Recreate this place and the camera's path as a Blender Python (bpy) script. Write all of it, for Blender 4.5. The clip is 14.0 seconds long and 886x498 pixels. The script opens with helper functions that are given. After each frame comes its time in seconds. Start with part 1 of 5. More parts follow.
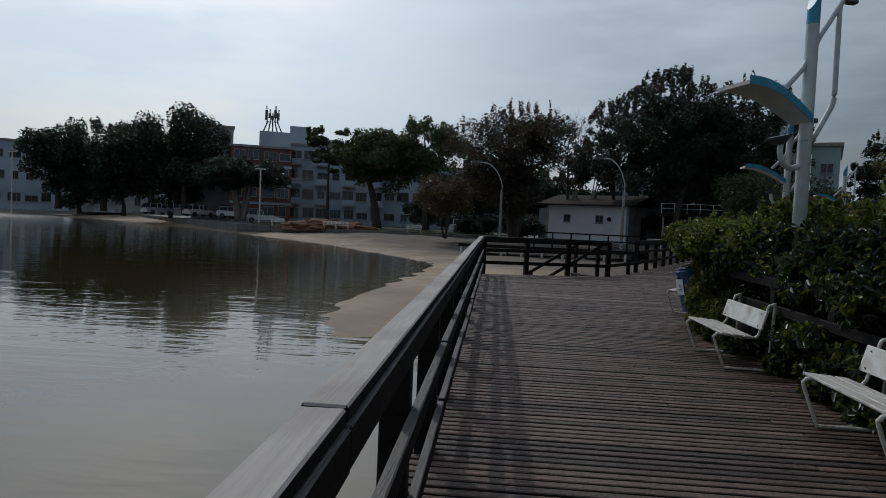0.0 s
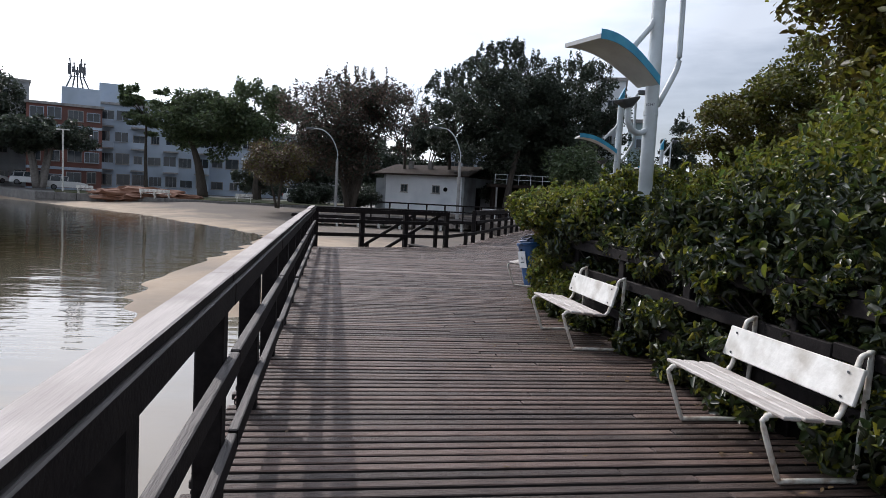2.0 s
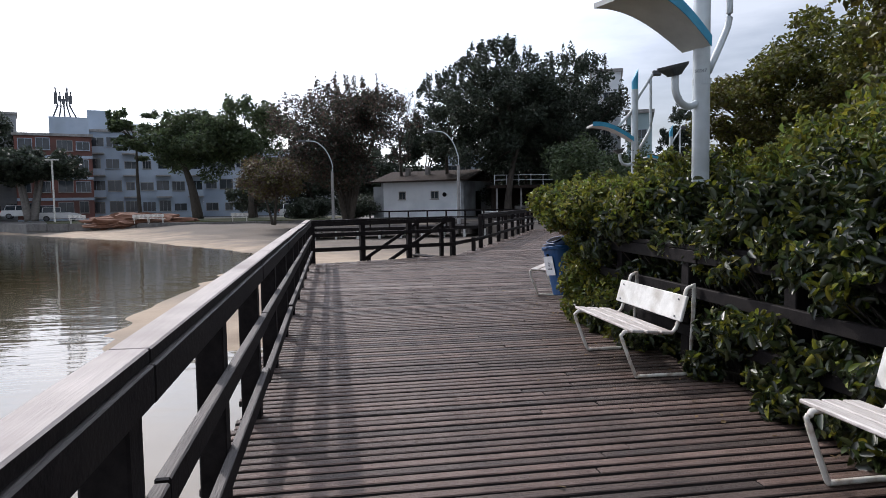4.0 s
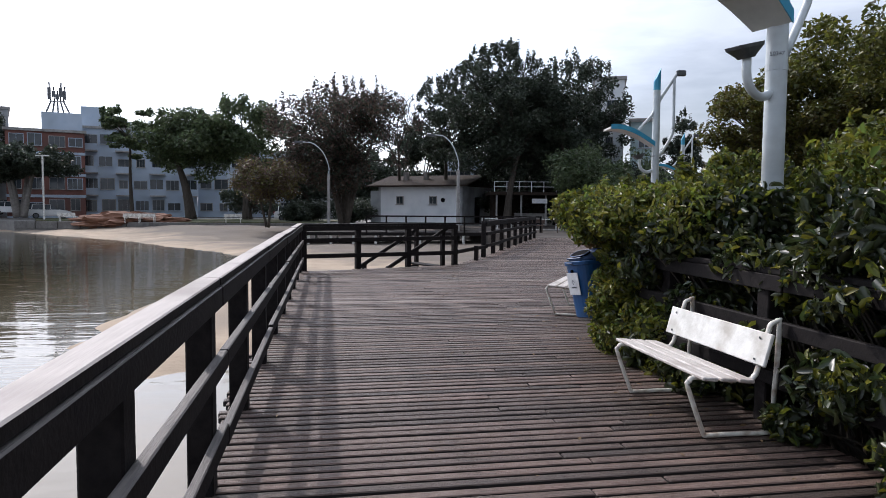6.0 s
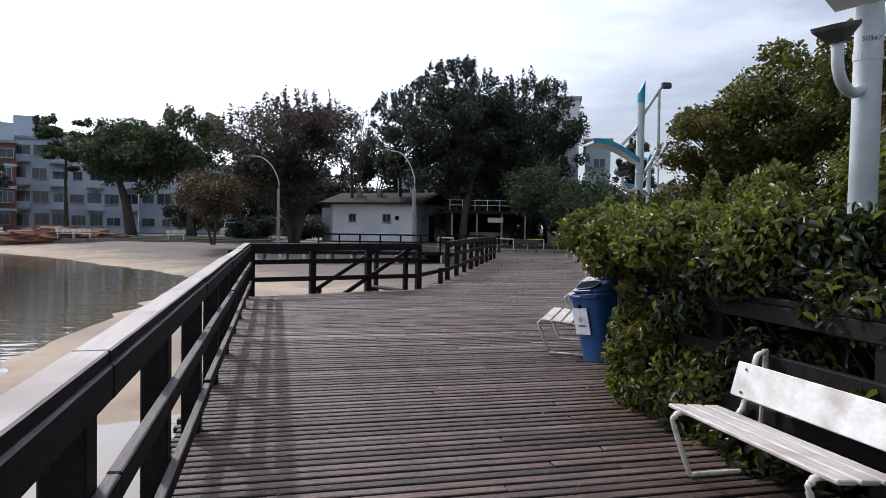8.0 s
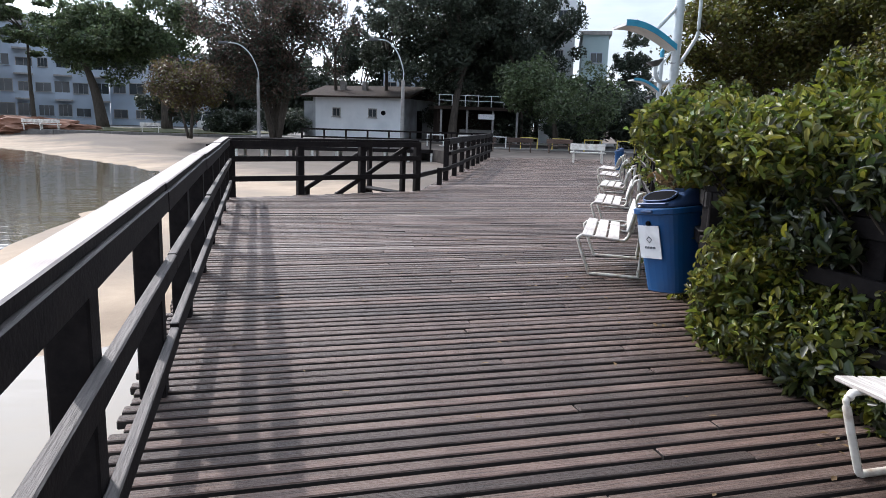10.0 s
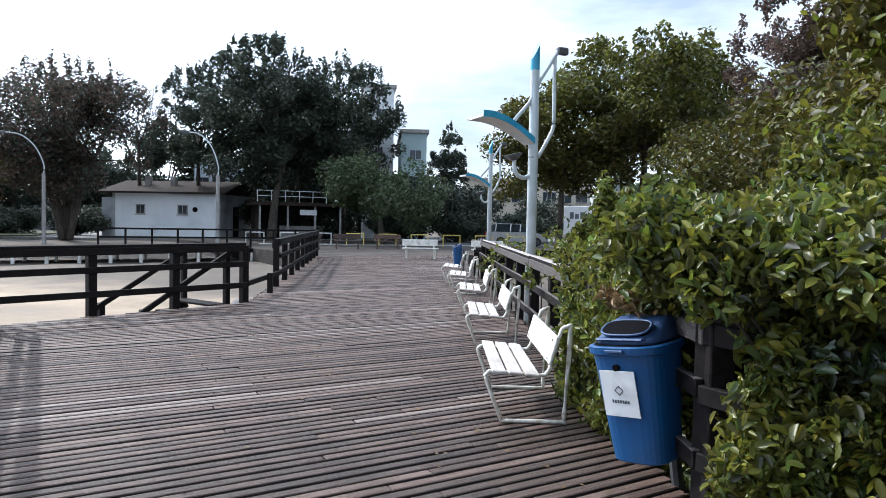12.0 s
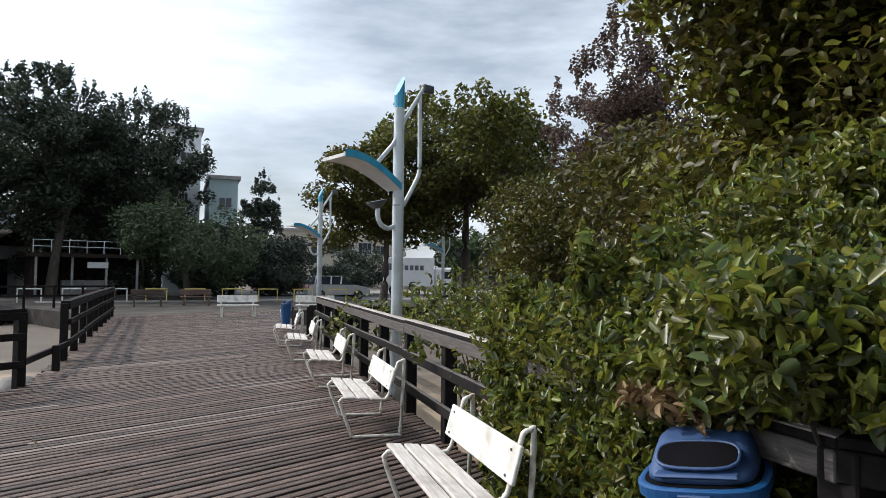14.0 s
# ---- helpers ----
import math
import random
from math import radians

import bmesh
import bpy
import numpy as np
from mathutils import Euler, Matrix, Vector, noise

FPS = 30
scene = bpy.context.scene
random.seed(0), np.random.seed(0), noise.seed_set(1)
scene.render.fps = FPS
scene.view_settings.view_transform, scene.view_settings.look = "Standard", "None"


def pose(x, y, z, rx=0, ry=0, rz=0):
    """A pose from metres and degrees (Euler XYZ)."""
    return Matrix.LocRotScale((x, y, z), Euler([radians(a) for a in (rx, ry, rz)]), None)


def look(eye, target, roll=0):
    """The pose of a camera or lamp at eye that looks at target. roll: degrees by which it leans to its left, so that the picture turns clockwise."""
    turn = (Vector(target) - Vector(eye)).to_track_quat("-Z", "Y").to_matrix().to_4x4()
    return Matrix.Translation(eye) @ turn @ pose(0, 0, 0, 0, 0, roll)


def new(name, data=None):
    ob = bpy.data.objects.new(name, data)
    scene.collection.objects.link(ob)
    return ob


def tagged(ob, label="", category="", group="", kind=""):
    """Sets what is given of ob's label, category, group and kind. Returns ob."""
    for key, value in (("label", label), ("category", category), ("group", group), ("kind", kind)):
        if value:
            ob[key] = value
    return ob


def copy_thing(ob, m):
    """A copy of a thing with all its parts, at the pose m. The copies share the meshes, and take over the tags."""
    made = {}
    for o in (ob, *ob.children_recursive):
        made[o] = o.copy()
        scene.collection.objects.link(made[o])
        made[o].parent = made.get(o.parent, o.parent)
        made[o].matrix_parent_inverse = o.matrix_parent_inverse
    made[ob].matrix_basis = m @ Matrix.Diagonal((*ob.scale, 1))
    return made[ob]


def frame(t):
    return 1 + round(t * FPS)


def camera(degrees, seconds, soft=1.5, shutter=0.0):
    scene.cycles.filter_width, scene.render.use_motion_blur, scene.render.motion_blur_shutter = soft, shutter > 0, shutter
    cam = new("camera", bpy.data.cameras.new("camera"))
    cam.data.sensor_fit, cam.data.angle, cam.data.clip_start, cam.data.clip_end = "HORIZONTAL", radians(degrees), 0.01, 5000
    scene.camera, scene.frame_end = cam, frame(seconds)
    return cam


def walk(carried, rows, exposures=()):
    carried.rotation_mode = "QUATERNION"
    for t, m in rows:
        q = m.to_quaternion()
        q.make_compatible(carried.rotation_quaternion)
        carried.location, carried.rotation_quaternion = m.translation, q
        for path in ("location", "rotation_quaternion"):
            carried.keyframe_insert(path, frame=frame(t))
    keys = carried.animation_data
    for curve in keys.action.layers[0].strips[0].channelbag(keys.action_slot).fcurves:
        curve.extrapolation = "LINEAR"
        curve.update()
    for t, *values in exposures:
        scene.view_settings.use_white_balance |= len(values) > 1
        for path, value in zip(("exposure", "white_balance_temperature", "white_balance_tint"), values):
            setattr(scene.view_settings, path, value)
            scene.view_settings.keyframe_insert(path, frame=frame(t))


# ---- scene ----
cam = camera(66.6, 14.0, soft=0.45)
PATH = [
    (0, (0.345, -19.807, 1.568), (0.193, -17.815, 1.478), 2.6),
    (0.5, (0.383, -19.536, 1.535), (0.536, -17.545, 1.426), 1.6),
    (1, (0.409, -19.241, 1.545), (0.742, -17.274, 1.402), 1.1),
    (1.5, (0.467, -18.934, 1.54), (0.764, -16.96, 1.409), 3.3),
    (2, (0.474, -18.586, 1.532), (0.802, -16.619, 1.377), 3.0),
    (2.5, (0.474, -18.239, 1.527), (0.905, -16.292, 1.375), 0.2),
    (3, (0.535, -17.911, 1.507), (0.822, -15.935, 1.386), 1.7),
    (3.5, (0.537, -17.538, 1.489), (0.829, -15.567, 1.324), 0.7),
    (3.7, (0.525, -17.396, 1.504), (0.842, -15.426, 1.366), -0.8),
    (5.8, (0.574, -16.048, 1.486), (0.948, -14.089, 1.337), -0.0),
    (6, (0.585, -15.935, 1.495), (0.923, -13.967, 1.373), 0.4),
    (6.5, (0.546, -15.582, 1.512), (0.931, -13.622, 1.417), 0.8),
    (7, (0.538, -15.188, 1.522), (0.987, -13.242, 1.42), 0.0),
    (7.2, (0.542, -15.05, 1.524), (0.957, -13.094, 1.466), 1.0),
    (9.3, (0.452, -13.543, 1.501), (1.062, -11.652, 1.272), 1.1),
    (9.5, (0.445, -13.401, 1.495), (1.036, -11.512, 1.205), 0.8),
    (10, (0.484, -13.011, 1.469), (1.014, -11.117, 1.104), 1.9),
    (10.5, (0.482, -12.6, 1.48), (1.029, -10.707, 1.141), 0.5),
    (11, (0.557, -12.104, 1.491), (1.294, -10.265, 1.216), 0.4),
    (11.5, (0.641, -11.604, 1.522), (1.532, -9.818, 1.406), 1.0),
    (12, (0.686, -11.134, 1.544), (1.705, -9.415, 1.466), 1.1),
    (12.5, (0.767, -10.728, 1.576), (1.847, -9.045, 1.553), 2.4),
    (13, (0.778, -10.316, 1.549), (1.934, -8.685, 1.51), 2.0),
    (13.5, (0.909, -9.857, 1.604), (2.255, -8.377, 1.607), 1.6),
    (14, (0.997, -9.463, 1.63), (2.451, -8.092, 1.71), 0.6),
]
EXPOSURES = [(0.0, -1.6, 6050, 6), (0.5, -0.76, 6450, 14), (1.0, -0.58, 6300, 14), (1.6, -0.38, 6250, 14), (2.2, -0.14, 6250, 14), (3.0, -0.12, 6250, 15), (6.0, 0.0, 6200, 15), (7.0, -0.12, 6150, 15),
             (9.5, 0.32, 6250, 14), (10.2, 0.64, 6000, 12), (11.0, 0.88, 5700, 9), (11.6, 0.8, 5700, 8), (12.5, 0.36, 6200, 9), (13.2, 0.14, 6300, 9), (14.0, 0.12, 6400, 9)]
walk(cam, [(t, look(eye, target, roll)) for t, eye, target, roll in PATH], EXPOSURES)

# ---- light ----
SUN_AZ, SUN_EL = -27.0, 38.0      # degrees from +y to +x, and above the horizon
sun_dir = Vector((math.sin(radians(SUN_AZ)) * math.cos(radians(SUN_EL)),
                  math.cos(radians(SUN_AZ)) * math.cos(radians(SUN_EL)), math.sin(radians(SUN_EL))))
sun = new("sun", bpy.data.lights.new("sun", "SUN"))
sun.data.energy, sun.data.angle, sun.data.color = 2.9, radians(0.9), (1.0, 0.94, 0.86)
sun.matrix_world = look(sun_dir * 60, (0, 0, 0))

world = bpy.data.worlds.new("sky")
scene.world = world
world.use_nodes = True
wn, wl = world.node_tree.nodes, world.node_tree.links
wn.clear()
w_out = wn.new("ShaderNodeOutputWorld")
w_bg = wn.new("ShaderNodeBackground")
w_sky = wn.new("ShaderNodeTexSky")
w_sky.sky_type = "NISHITA"
w_sky.sun_disc = False
w_sky.sun_elevation, w_sky.sun_rotation = radians(SUN_EL), radians(SUN_AZ)
w_sky.air_density, w_sky.dust_density, w_sky.ozone_density = 1.0, 2.5, 1.5
w_co = wn.new("ShaderNodeTexCoord")
w_map = wn.new("ShaderNodeMapping")
w_map.inputs["Scale"].default_value = (1.6, 1.6, 6.5)
w_no = wn.new("ShaderNodeTexNoise")
w_no.inputs["Scale"].default_value, w_no.inputs["Detail"].default_value = 1.7, 6.0
w_no.inputs["Roughness"].default_value = 0.55
w_ramp = wn.new("ShaderNodeValToRGB")
w_ramp.color_ramp.elements[0].position, w_ramp.color_ramp.elements[1].position = 0.36, 0.62
w_ramp.color_ramp.elements[0].color = (0.35, 0.35, 0.35, 1)
w_ramp.color_ramp.elements[1].color = (0.92, 0.92, 0.92, 1)
w_mix = wn.new("ShaderNodeMix")
w_mix.data_type = "RGBA"
w_mix.inputs["B"].default_value = (10.0, 10.9, 12.0, 1)
w_bg.inputs["Strength"].default_value = 0.088
wl.new(w_co.outputs["Generated"], w_map.inputs["Vector"])
wl.new(w_map.outputs["Vector"], w_no.inputs["Vector"])
wl.new(w_no.outputs["Fac"], w_ramp.inputs["Fac"])
wl.new(w_ramp.outputs["Color"], w_mix.inputs["Factor"])
wl.new(w_sky.outputs["Color"], w_mix.inputs["A"])
w_dot = wn.new("ShaderNodeVectorMath")          # thin cloud glows around the veiled sun
w_dot.operation = "DOT_PRODUCT"
w_dot.inputs[1].default_value = sun_dir
w_glow = wn.new("ShaderNodeMapRange")
w_glow.inputs["From Min"].default_value, w_glow.inputs["From Max"].default_value = 0.55, 1.0
w_glow.inputs["To Min"].default_value, w_glow.inputs["To Max"].default_value = 1.0, 2.6
w_mul = wn.new("ShaderNodeVectorMath")
w_mul.operation = "SCALE"
wl.new(w_co.outputs["Generated"], w_dot.inputs[0])
wl.new(w_dot.outputs["Value"], w_glow.inputs["Value"])
wl.new(w_mix.outputs["Result"], w_mul.inputs[0])
wl.new(w_glow.outputs["Result"], w_mul.inputs["Scale"])
wl.new(w_mul.outputs["Vector"], w_bg.inputs["Color"])
wl.new(w_bg.outputs["Background"], w_out.inputs["Surface"])


# ---- materials ----
def mat(name, a, b, scale=6.0, rough=0.6, metal=0.0, bump=0.0, stretch=(1, 1, 1), fine=None, spread=0.0,
        per_object=0.0, per_island=0.0, stain=None, stain_scale=0.7, spec=0.5, through_light=0.0, bump_scale=None, bleached=None):
    """A surface: two colours mixed by grain, stains at a second scale, random light and dark from piece to piece."""
    m = bpy.data.materials.new(name)
    m.use_nodes = True
    n, l = m.node_tree.nodes, m.node_tree.links
    p = n["Principled BSDF"]
    p.inputs["Roughness"].default_value, p.inputs["Metallic"].default_value = rough, metal
    p.inputs["Specular IOR Level"].default_value = spec
    co = n.new("ShaderNodeTexCoord")
    mp = n.new("ShaderNodeMapping")
    mp.inputs["Scale"].default_value = stretch
    l.new(co.outputs["Object"], mp.inputs["Vector"])
    no = n.new("ShaderNodeTexNoise")
    no.inputs["Scale"].default_value, no.inputs["Detail"].default_value = scale, 6.0
    no.inputs["Roughness"].default_value = 0.62
    l.new(mp.outputs["Vector"], no.inputs["Vector"])
    ramp = n.new("ShaderNodeValToRGB")
    ramp.color_ramp.elements[0].position, ramp.color_ramp.elements[1].position = 0.32, 0.68
    ramp.color_ramp.elements[0].color, ramp.color_ramp.elements[1].color = (*a, 1), (*b, 1)
    l.new(no.outputs["Fac"], ramp.inputs["Fac"])
    colour = ramp.outputs["Color"]
    if stain:
        n2 = n.new("ShaderNodeTexNoise")
        n2.inputs["Scale"].default_value, n2.inputs["Detail"].default_value = stain_scale, 5.0
        l.new(co.outputs["Object"], n2.inputs["Vector"])
        r2 = n.new("ShaderNodeValToRGB")
        r2.color_ramp.elements[0].position, r2.color_ramp.elements[1].position = 0.48, 0.7
        l.new(n2.outputs["Fac"], r2.inputs["Fac"])
        mx = n.new("ShaderNodeMix")
        mx.data_type = "RGBA"
        mx.inputs["B"].default_value = (*stain, 1)
        l.new(r2.outputs["Color"], mx.inputs["Factor"])
        l.new(colour, mx.inputs["A"])
        colour = mx.outputs["Result"]
    if per_object or per_island:
        if per_object:
            rnd = n.new("ShaderNodeObjectInfo").outputs["Random"]
        else:
            rnd = n.new("ShaderNodeNewGeometry").outputs["Random Per Island"]
        mr = n.new("ShaderNodeMapRange")
        k = per_object or per_island
        mr.inputs["To Min"].default_value, mr.inputs["To Max"].default_value = 1 - k, 1 + k
        l.new(rnd, mr.inputs["Value"])
        hs = n.new("ShaderNodeHueSaturation")
        l.new(mr.outputs["Result"], hs.inputs["Value"])
        if spread:
            mh = n.new("ShaderNodeMapRange")
            mh.inputs["To Min"].default_value, mh.inputs["To Max"].default_value = 0.5 - spread, 0.5 + spread
            wv = n.new("ShaderNodeMath")
            wv.operation = "FRACT"
            ml = n.new("ShaderNodeMath")
            ml.operation = "MULTIPLY"
            ml.inputs[1].default_value = 7.31
            l.new(rnd, ml.inputs[0])
            l.new(ml.outputs[0], wv.inputs[0])
            l.new(wv.outputs[0], mh.inputs["Value"])
            l.new(mh.outputs["Result"], hs.inputs["Hue"])
        l.new(colour, hs.inputs["Color"])
        colour = hs.outputs["Color"]
        if bleached:                                 # one piece in twenty is worn much paler
            gt = n.new("ShaderNodeMath")
            gt.operation = "GREATER_THAN"
            gt.inputs[1].default_value = 0.95
            l.new(rnd, gt.inputs[0])
            mk = n.new("ShaderNodeMath")
            mk.operation = "MULTIPLY"
            mk.inputs[1].default_value = 0.6
            l.new(gt.outputs[0], mk.inputs[0])
            mb = n.new("ShaderNodeMix")
            mb.data_type = "RGBA"
            mb.inputs["B"].default_value = (*bleached, 1)
            l.new(mk.outputs[0], mb.inputs["Factor"])
            l.new(colour, mb.inputs["A"])
            colour = mb.outputs["Result"]
    l.new(colour, p.inputs["Base Color"])
    if bump:
        nb = n.new("ShaderNodeTexNoise")
        nb.inputs["Scale"].default_value, nb.inputs["Detail"].default_value = bump_scale or scale * 3, 8.0
        l.new(mp.outputs["Vector"], nb.inputs["Vector"])
        bp = n.new("ShaderNodeBump")
        bp.inputs["Strength"].default_value, bp.inputs["Distance"].default_value = bump, 0.02
        l.new(nb.outputs["Fac"], bp.inputs["Height"])
        l.new(bp.outputs["Normal"], p.inputs["Normal"])
    if through_light:
        tr = n.new("ShaderNodeBsdfTranslucent")
        mm = n.new("ShaderNodeMixShader")
        mm.inputs["Fac"].default_value = through_light
        l.new(colour, tr.inputs["Color"])
        l.new(p.outputs["BSDF"], mm.inputs[1])
        l.new(tr.outputs["BSDF"], mm.inputs[2])
        l.new(mm.outputs["Shader"], n["Material Output"].inputs["Surface"])
    return m


PLANK = mat("weathered deck board", (0.026, 0.0150, 0.0115), (0.164, 0.106, 0.083), 5, 0.52, spec=0.42, stretch=(0.6, 14, 14), bump=0.7,
            per_object=0.58, stain=(0.132, 0.092, 0.074), stain_scale=1.3, bleached=(0.30, 0.25, 0.22))
PLANK_FAR = mat("weathered deck boards joined", (0.026, 0.0150, 0.0115), (0.164, 0.106, 0.083), 5, 0.52, spec=0.42, stretch=(0.6, 14, 14), bump=0.6,
                per_island=0.58, stain=(0.132, 0.092, 0.074), stain_scale=1.3, bleached=(0.30, 0.25, 0.22))
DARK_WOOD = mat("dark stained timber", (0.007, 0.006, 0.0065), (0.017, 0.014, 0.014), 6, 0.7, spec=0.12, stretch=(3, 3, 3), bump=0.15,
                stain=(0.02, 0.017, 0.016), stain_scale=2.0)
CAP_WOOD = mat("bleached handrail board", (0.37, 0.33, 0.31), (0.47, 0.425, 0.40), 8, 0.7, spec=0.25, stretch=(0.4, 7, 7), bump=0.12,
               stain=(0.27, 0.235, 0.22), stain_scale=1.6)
# Highlight on rail upper faces put into the colour; also weathered fascia fronts.
RAIL_TOP = mat("lit rail edge and weathered fascia", (0.05, 0.045, 0.043), (0.13, 0.115, 0.108), 7, 0.6, spec=0.3, stretch=(0.5, 8, 8), bump=0.3)
JOIST_AND_GAP = mat("dark wet joists and gap shade", (0.008, 0.007, 0.006), (0.02, 0.016, 0.014), 8, 0.8)
WHITE_PAINT = mat("chipped white paint", (0.62, 0.61, 0.57), (0.80, 0.79, 0.75), 9, 0.5, bump=0.15, stain=(0.46, 0.43, 0.38), stain_scale=5)
SLAT_PAINT = mat("worn white seat slats", (0.40, 0.36, 0.33), (0.68, 0.64, 0.60), 6, 0.6, stretch=(0.7, 8, 8), bump=0.3, stain=(0.36, 0.31, 0.28), stain_scale=4)
TUBE_PAINT = mat("cream painted steel tube", (0.60, 0.58, 0.52), (0.74, 0.72, 0.66), 14, 0.4, stain=(0.34, 0.25, 0.18), stain_scale=11)
MAST_PAINT = mat("pale grey blue mast paint", (0.45, 0.50, 0.53), (0.58, 0.63, 0.65), 3, 0.4, stain=(0.36, 0.38, 0.38), stain_scale=2)
SAIL_BLUE = mat("blue mast panel", (0.03, 0.25, 0.42), (0.06, 0.35, 0.52), 4, 0.4)
SAIL_WHITE = mat("grey white panel", (0.50, 0.50, 0.49), (0.66, 0.66, 0.64), 3, 0.5)
LAMP_GREY = mat("grey lamp housing", (0.07, 0.075, 0.085), (0.13, 0.135, 0.145), 9, 0.4, metal=0.4)
BIN_BLUE = mat("blue plastic", (0.007, 0.060, 0.18), (0.012, 0.088, 0.25), 3, 0.42, stain=(0.02, 0.07, 0.18), stain_scale=6)
BIN_LID = mat("dusty blue plastic", (0.018, 0.05, 0.14), (0.045, 0.085, 0.19), 9, 0.5)
BLACK = mat("dark opening", (0.003, 0.003, 0.004), (0.007, 0.007, 0.009), 5, 0.9, spec=0.05)
STICKER = mat("white sticker", (0.70, 0.71, 0.72), (0.78, 0.79, 0.80), 7, 0.5, stain=(0.55, 0.55, 0.56), stain_scale=9)
INK = mat("grey print", (0.08, 0.09, 0.11), (0.12, 0.13, 0.15), 5, 0.6)
LEAF_HEDGE = mat("hedge leaves", (0.053, 0.074, 0.016), (0.150, 0.166, 0.040), 1.2, 0.36, per_island=0.75, spread=0.045, spec=0.75, through_light=0.5)
# Darker copy of the hedge leaves: shade on rail-side shrubs put into the colour.
LEAF_HEDGE_SHADED = mat("hedge leaves darkened as in shade", (0.020, 0.032, 0.011), (0.046, 0.06, 0.019), 1.2, 0.38, per_island=0.65, spread=0.04, spec=0.75, through_light=0.3)
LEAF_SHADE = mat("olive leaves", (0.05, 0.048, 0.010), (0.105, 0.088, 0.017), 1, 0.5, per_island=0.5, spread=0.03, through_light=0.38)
LEAF_YELLOW = mat("yellow green leaves", (0.13, 0.16, 0.02), (0.20, 0.19, 0.026), 2, 0.4, per_island=0.35, spread=0.03, through_light=0.4)
LEAF_DRY = mat("dead brown leaves", (0.13, 0.08, 0.035), (0.27, 0.18, 0.085), 6, 0.7, per_island=0.4, through_light=0.2)
# The next three crown colours are lightened to stand in for distance haze.
LEAF_DARK = mat("dark tree leaves", (0.030, 0.043, 0.030), (0.060, 0.076, 0.050), 1, 0.5, per_island=0.5, spread=0.02, through_light=0.3)
LEAF_MID = mat("tree leaves", (0.058, 0.086, 0.040), (0.098, 0.13, 0.06), 1, 0.5, per_island=0.5, spread=0.02, through_light=0.4)
LEAF_BROWN = mat("reddish brown tree leaves", (0.072, 0.050, 0.041), (0.130, 0.088, 0.068), 1, 0.6, per_island=0.5, spread=0.03, through_light=0.3)
LEAF_RUST = mat("rust and green leaves", (0.10, 0.065, 0.02), (0.09, 0.10, 0.03), 1, 0.5, per_island=0.5, spread=0.03, through_light=0.25)
LEAF_OLIVE = mat("olive tree leaves", (0.065, 0.078, 0.015), (0.125, 0.125, 0.025), 1, 0.42, per_island=0.5, spread=0.025, through_light=0.35)
BARK = mat("tree bark", (0.035, 0.028, 0.022), (0.085, 0.07, 0.055), 5, 0.85, bump=0.8, stretch=(2, 2, 0.5))
BARK_PALE = mat("pale bark", (0.14, 0.125, 0.11), (0.24, 0.22, 0.20), 4, 0.8, bump=0.4)
HUT_WHITE = mat("white plaster wall", (0.76, 0.79, 0.82), (0.82, 0.84, 0.86), 1.5, 0.75, bump=0.1, stain=(0.66, 0.69, 0.72), stain_scale=0.6)
HUT_GREY = mat("grey plaster, also shaded hut sides", (0.32, 0.34, 0.36), (0.42, 0.44, 0.45), 1.5, 0.8, stain=(0.18, 0.18, 0.18), stain_scale=0.5)
ROOF = mat("brown roof tiles", (0.022, 0.016, 0.013), (0.05, 0.036, 0.029), 2, 0.9, spec=0.15, bump=0.5, stretch=(6, 1, 1))
CONCRETE = mat("concrete", (0.26, 0.25, 0.24), (0.40, 0.385, 0.37), 4, 0.8, bump=0.2, stain=(0.2, 0.19, 0.18), stain_scale=1.2)
PAVING = mat("light paving", (0.16, 0.155, 0.15), (0.25, 0.24, 0.225), 1.5, 0.8, stain=(0.17, 0.16, 0.15), stain_scale=0.3)
ASPHALT = mat("asphalt", (0.045, 0.045, 0.046), (0.07, 0.07, 0.07), 8, 0.85, bump=0.2)
GRASS = mat("grass", (0.03, 0.045, 0.012), (0.075, 0.08, 0.028), 2, 0.9, bump=0.5, stain=(0.11, 0.085, 0.05), stain_scale=0.4)
# Trodden soil with the trees' shade on the plaza put into its colour.
EARTH_SHADED = mat("trodden soil darkened as tree shade", (0.032, 0.028, 0.026), (0.065, 0.056, 0.05), 1.2, 0.9, spec=0.2, bump=0.3, stain=(0.10, 0.088, 0.078), stain_scale=0.3)
EARTH = mat("red earth", (0.13, 0.06, 0.035), (0.22, 0.11, 0.07), 3, 0.9, bump=0.5)
APT_WHITE = mat("pale facade", (0.38, 0.46, 0.56), (0.49, 0.56, 0.65), 0.5, 0.8, stain=(0.30, 0.36, 0.43), stain_scale=0.25)
APT_RED = mat("brick red facade", (0.16, 0.07, 0.055), (0.24, 0.10, 0.08), 0.6, 0.85, stain=(0.12, 0.06, 0.05), stain_scale=0.3)
APT_BEIGE = mat("beige facade", (0.42, 0.38, 0.31), (0.52, 0.47, 0.39), 0.5, 0.8, stain=(0.36, 0.33, 0.28), stain_scale=0.25)
APT_TEAL = mat("pale teal facade", (0.36, 0.47, 0.49), (0.44, 0.55, 0.57), 0.5, 0.8)
GLASS = mat("dark window glass", (0.02, 0.028, 0.035), (0.05, 0.06, 0.07), 0.8, 0.12)
CAR_SILVER = mat("silver car paint", (0.50, 0.51, 0.52), (0.58, 0.59, 0.60), 2, 0.25, metal=0.3)
CAR_WHITE = mat("white car paint", (0.70, 0.70, 0.70), (0.76, 0.76, 0.76), 2, 0.25)
RUBBER = mat("rubber", (0.012, 0.012, 0.012), (0.02, 0.02, 0.02), 9, 0.8)
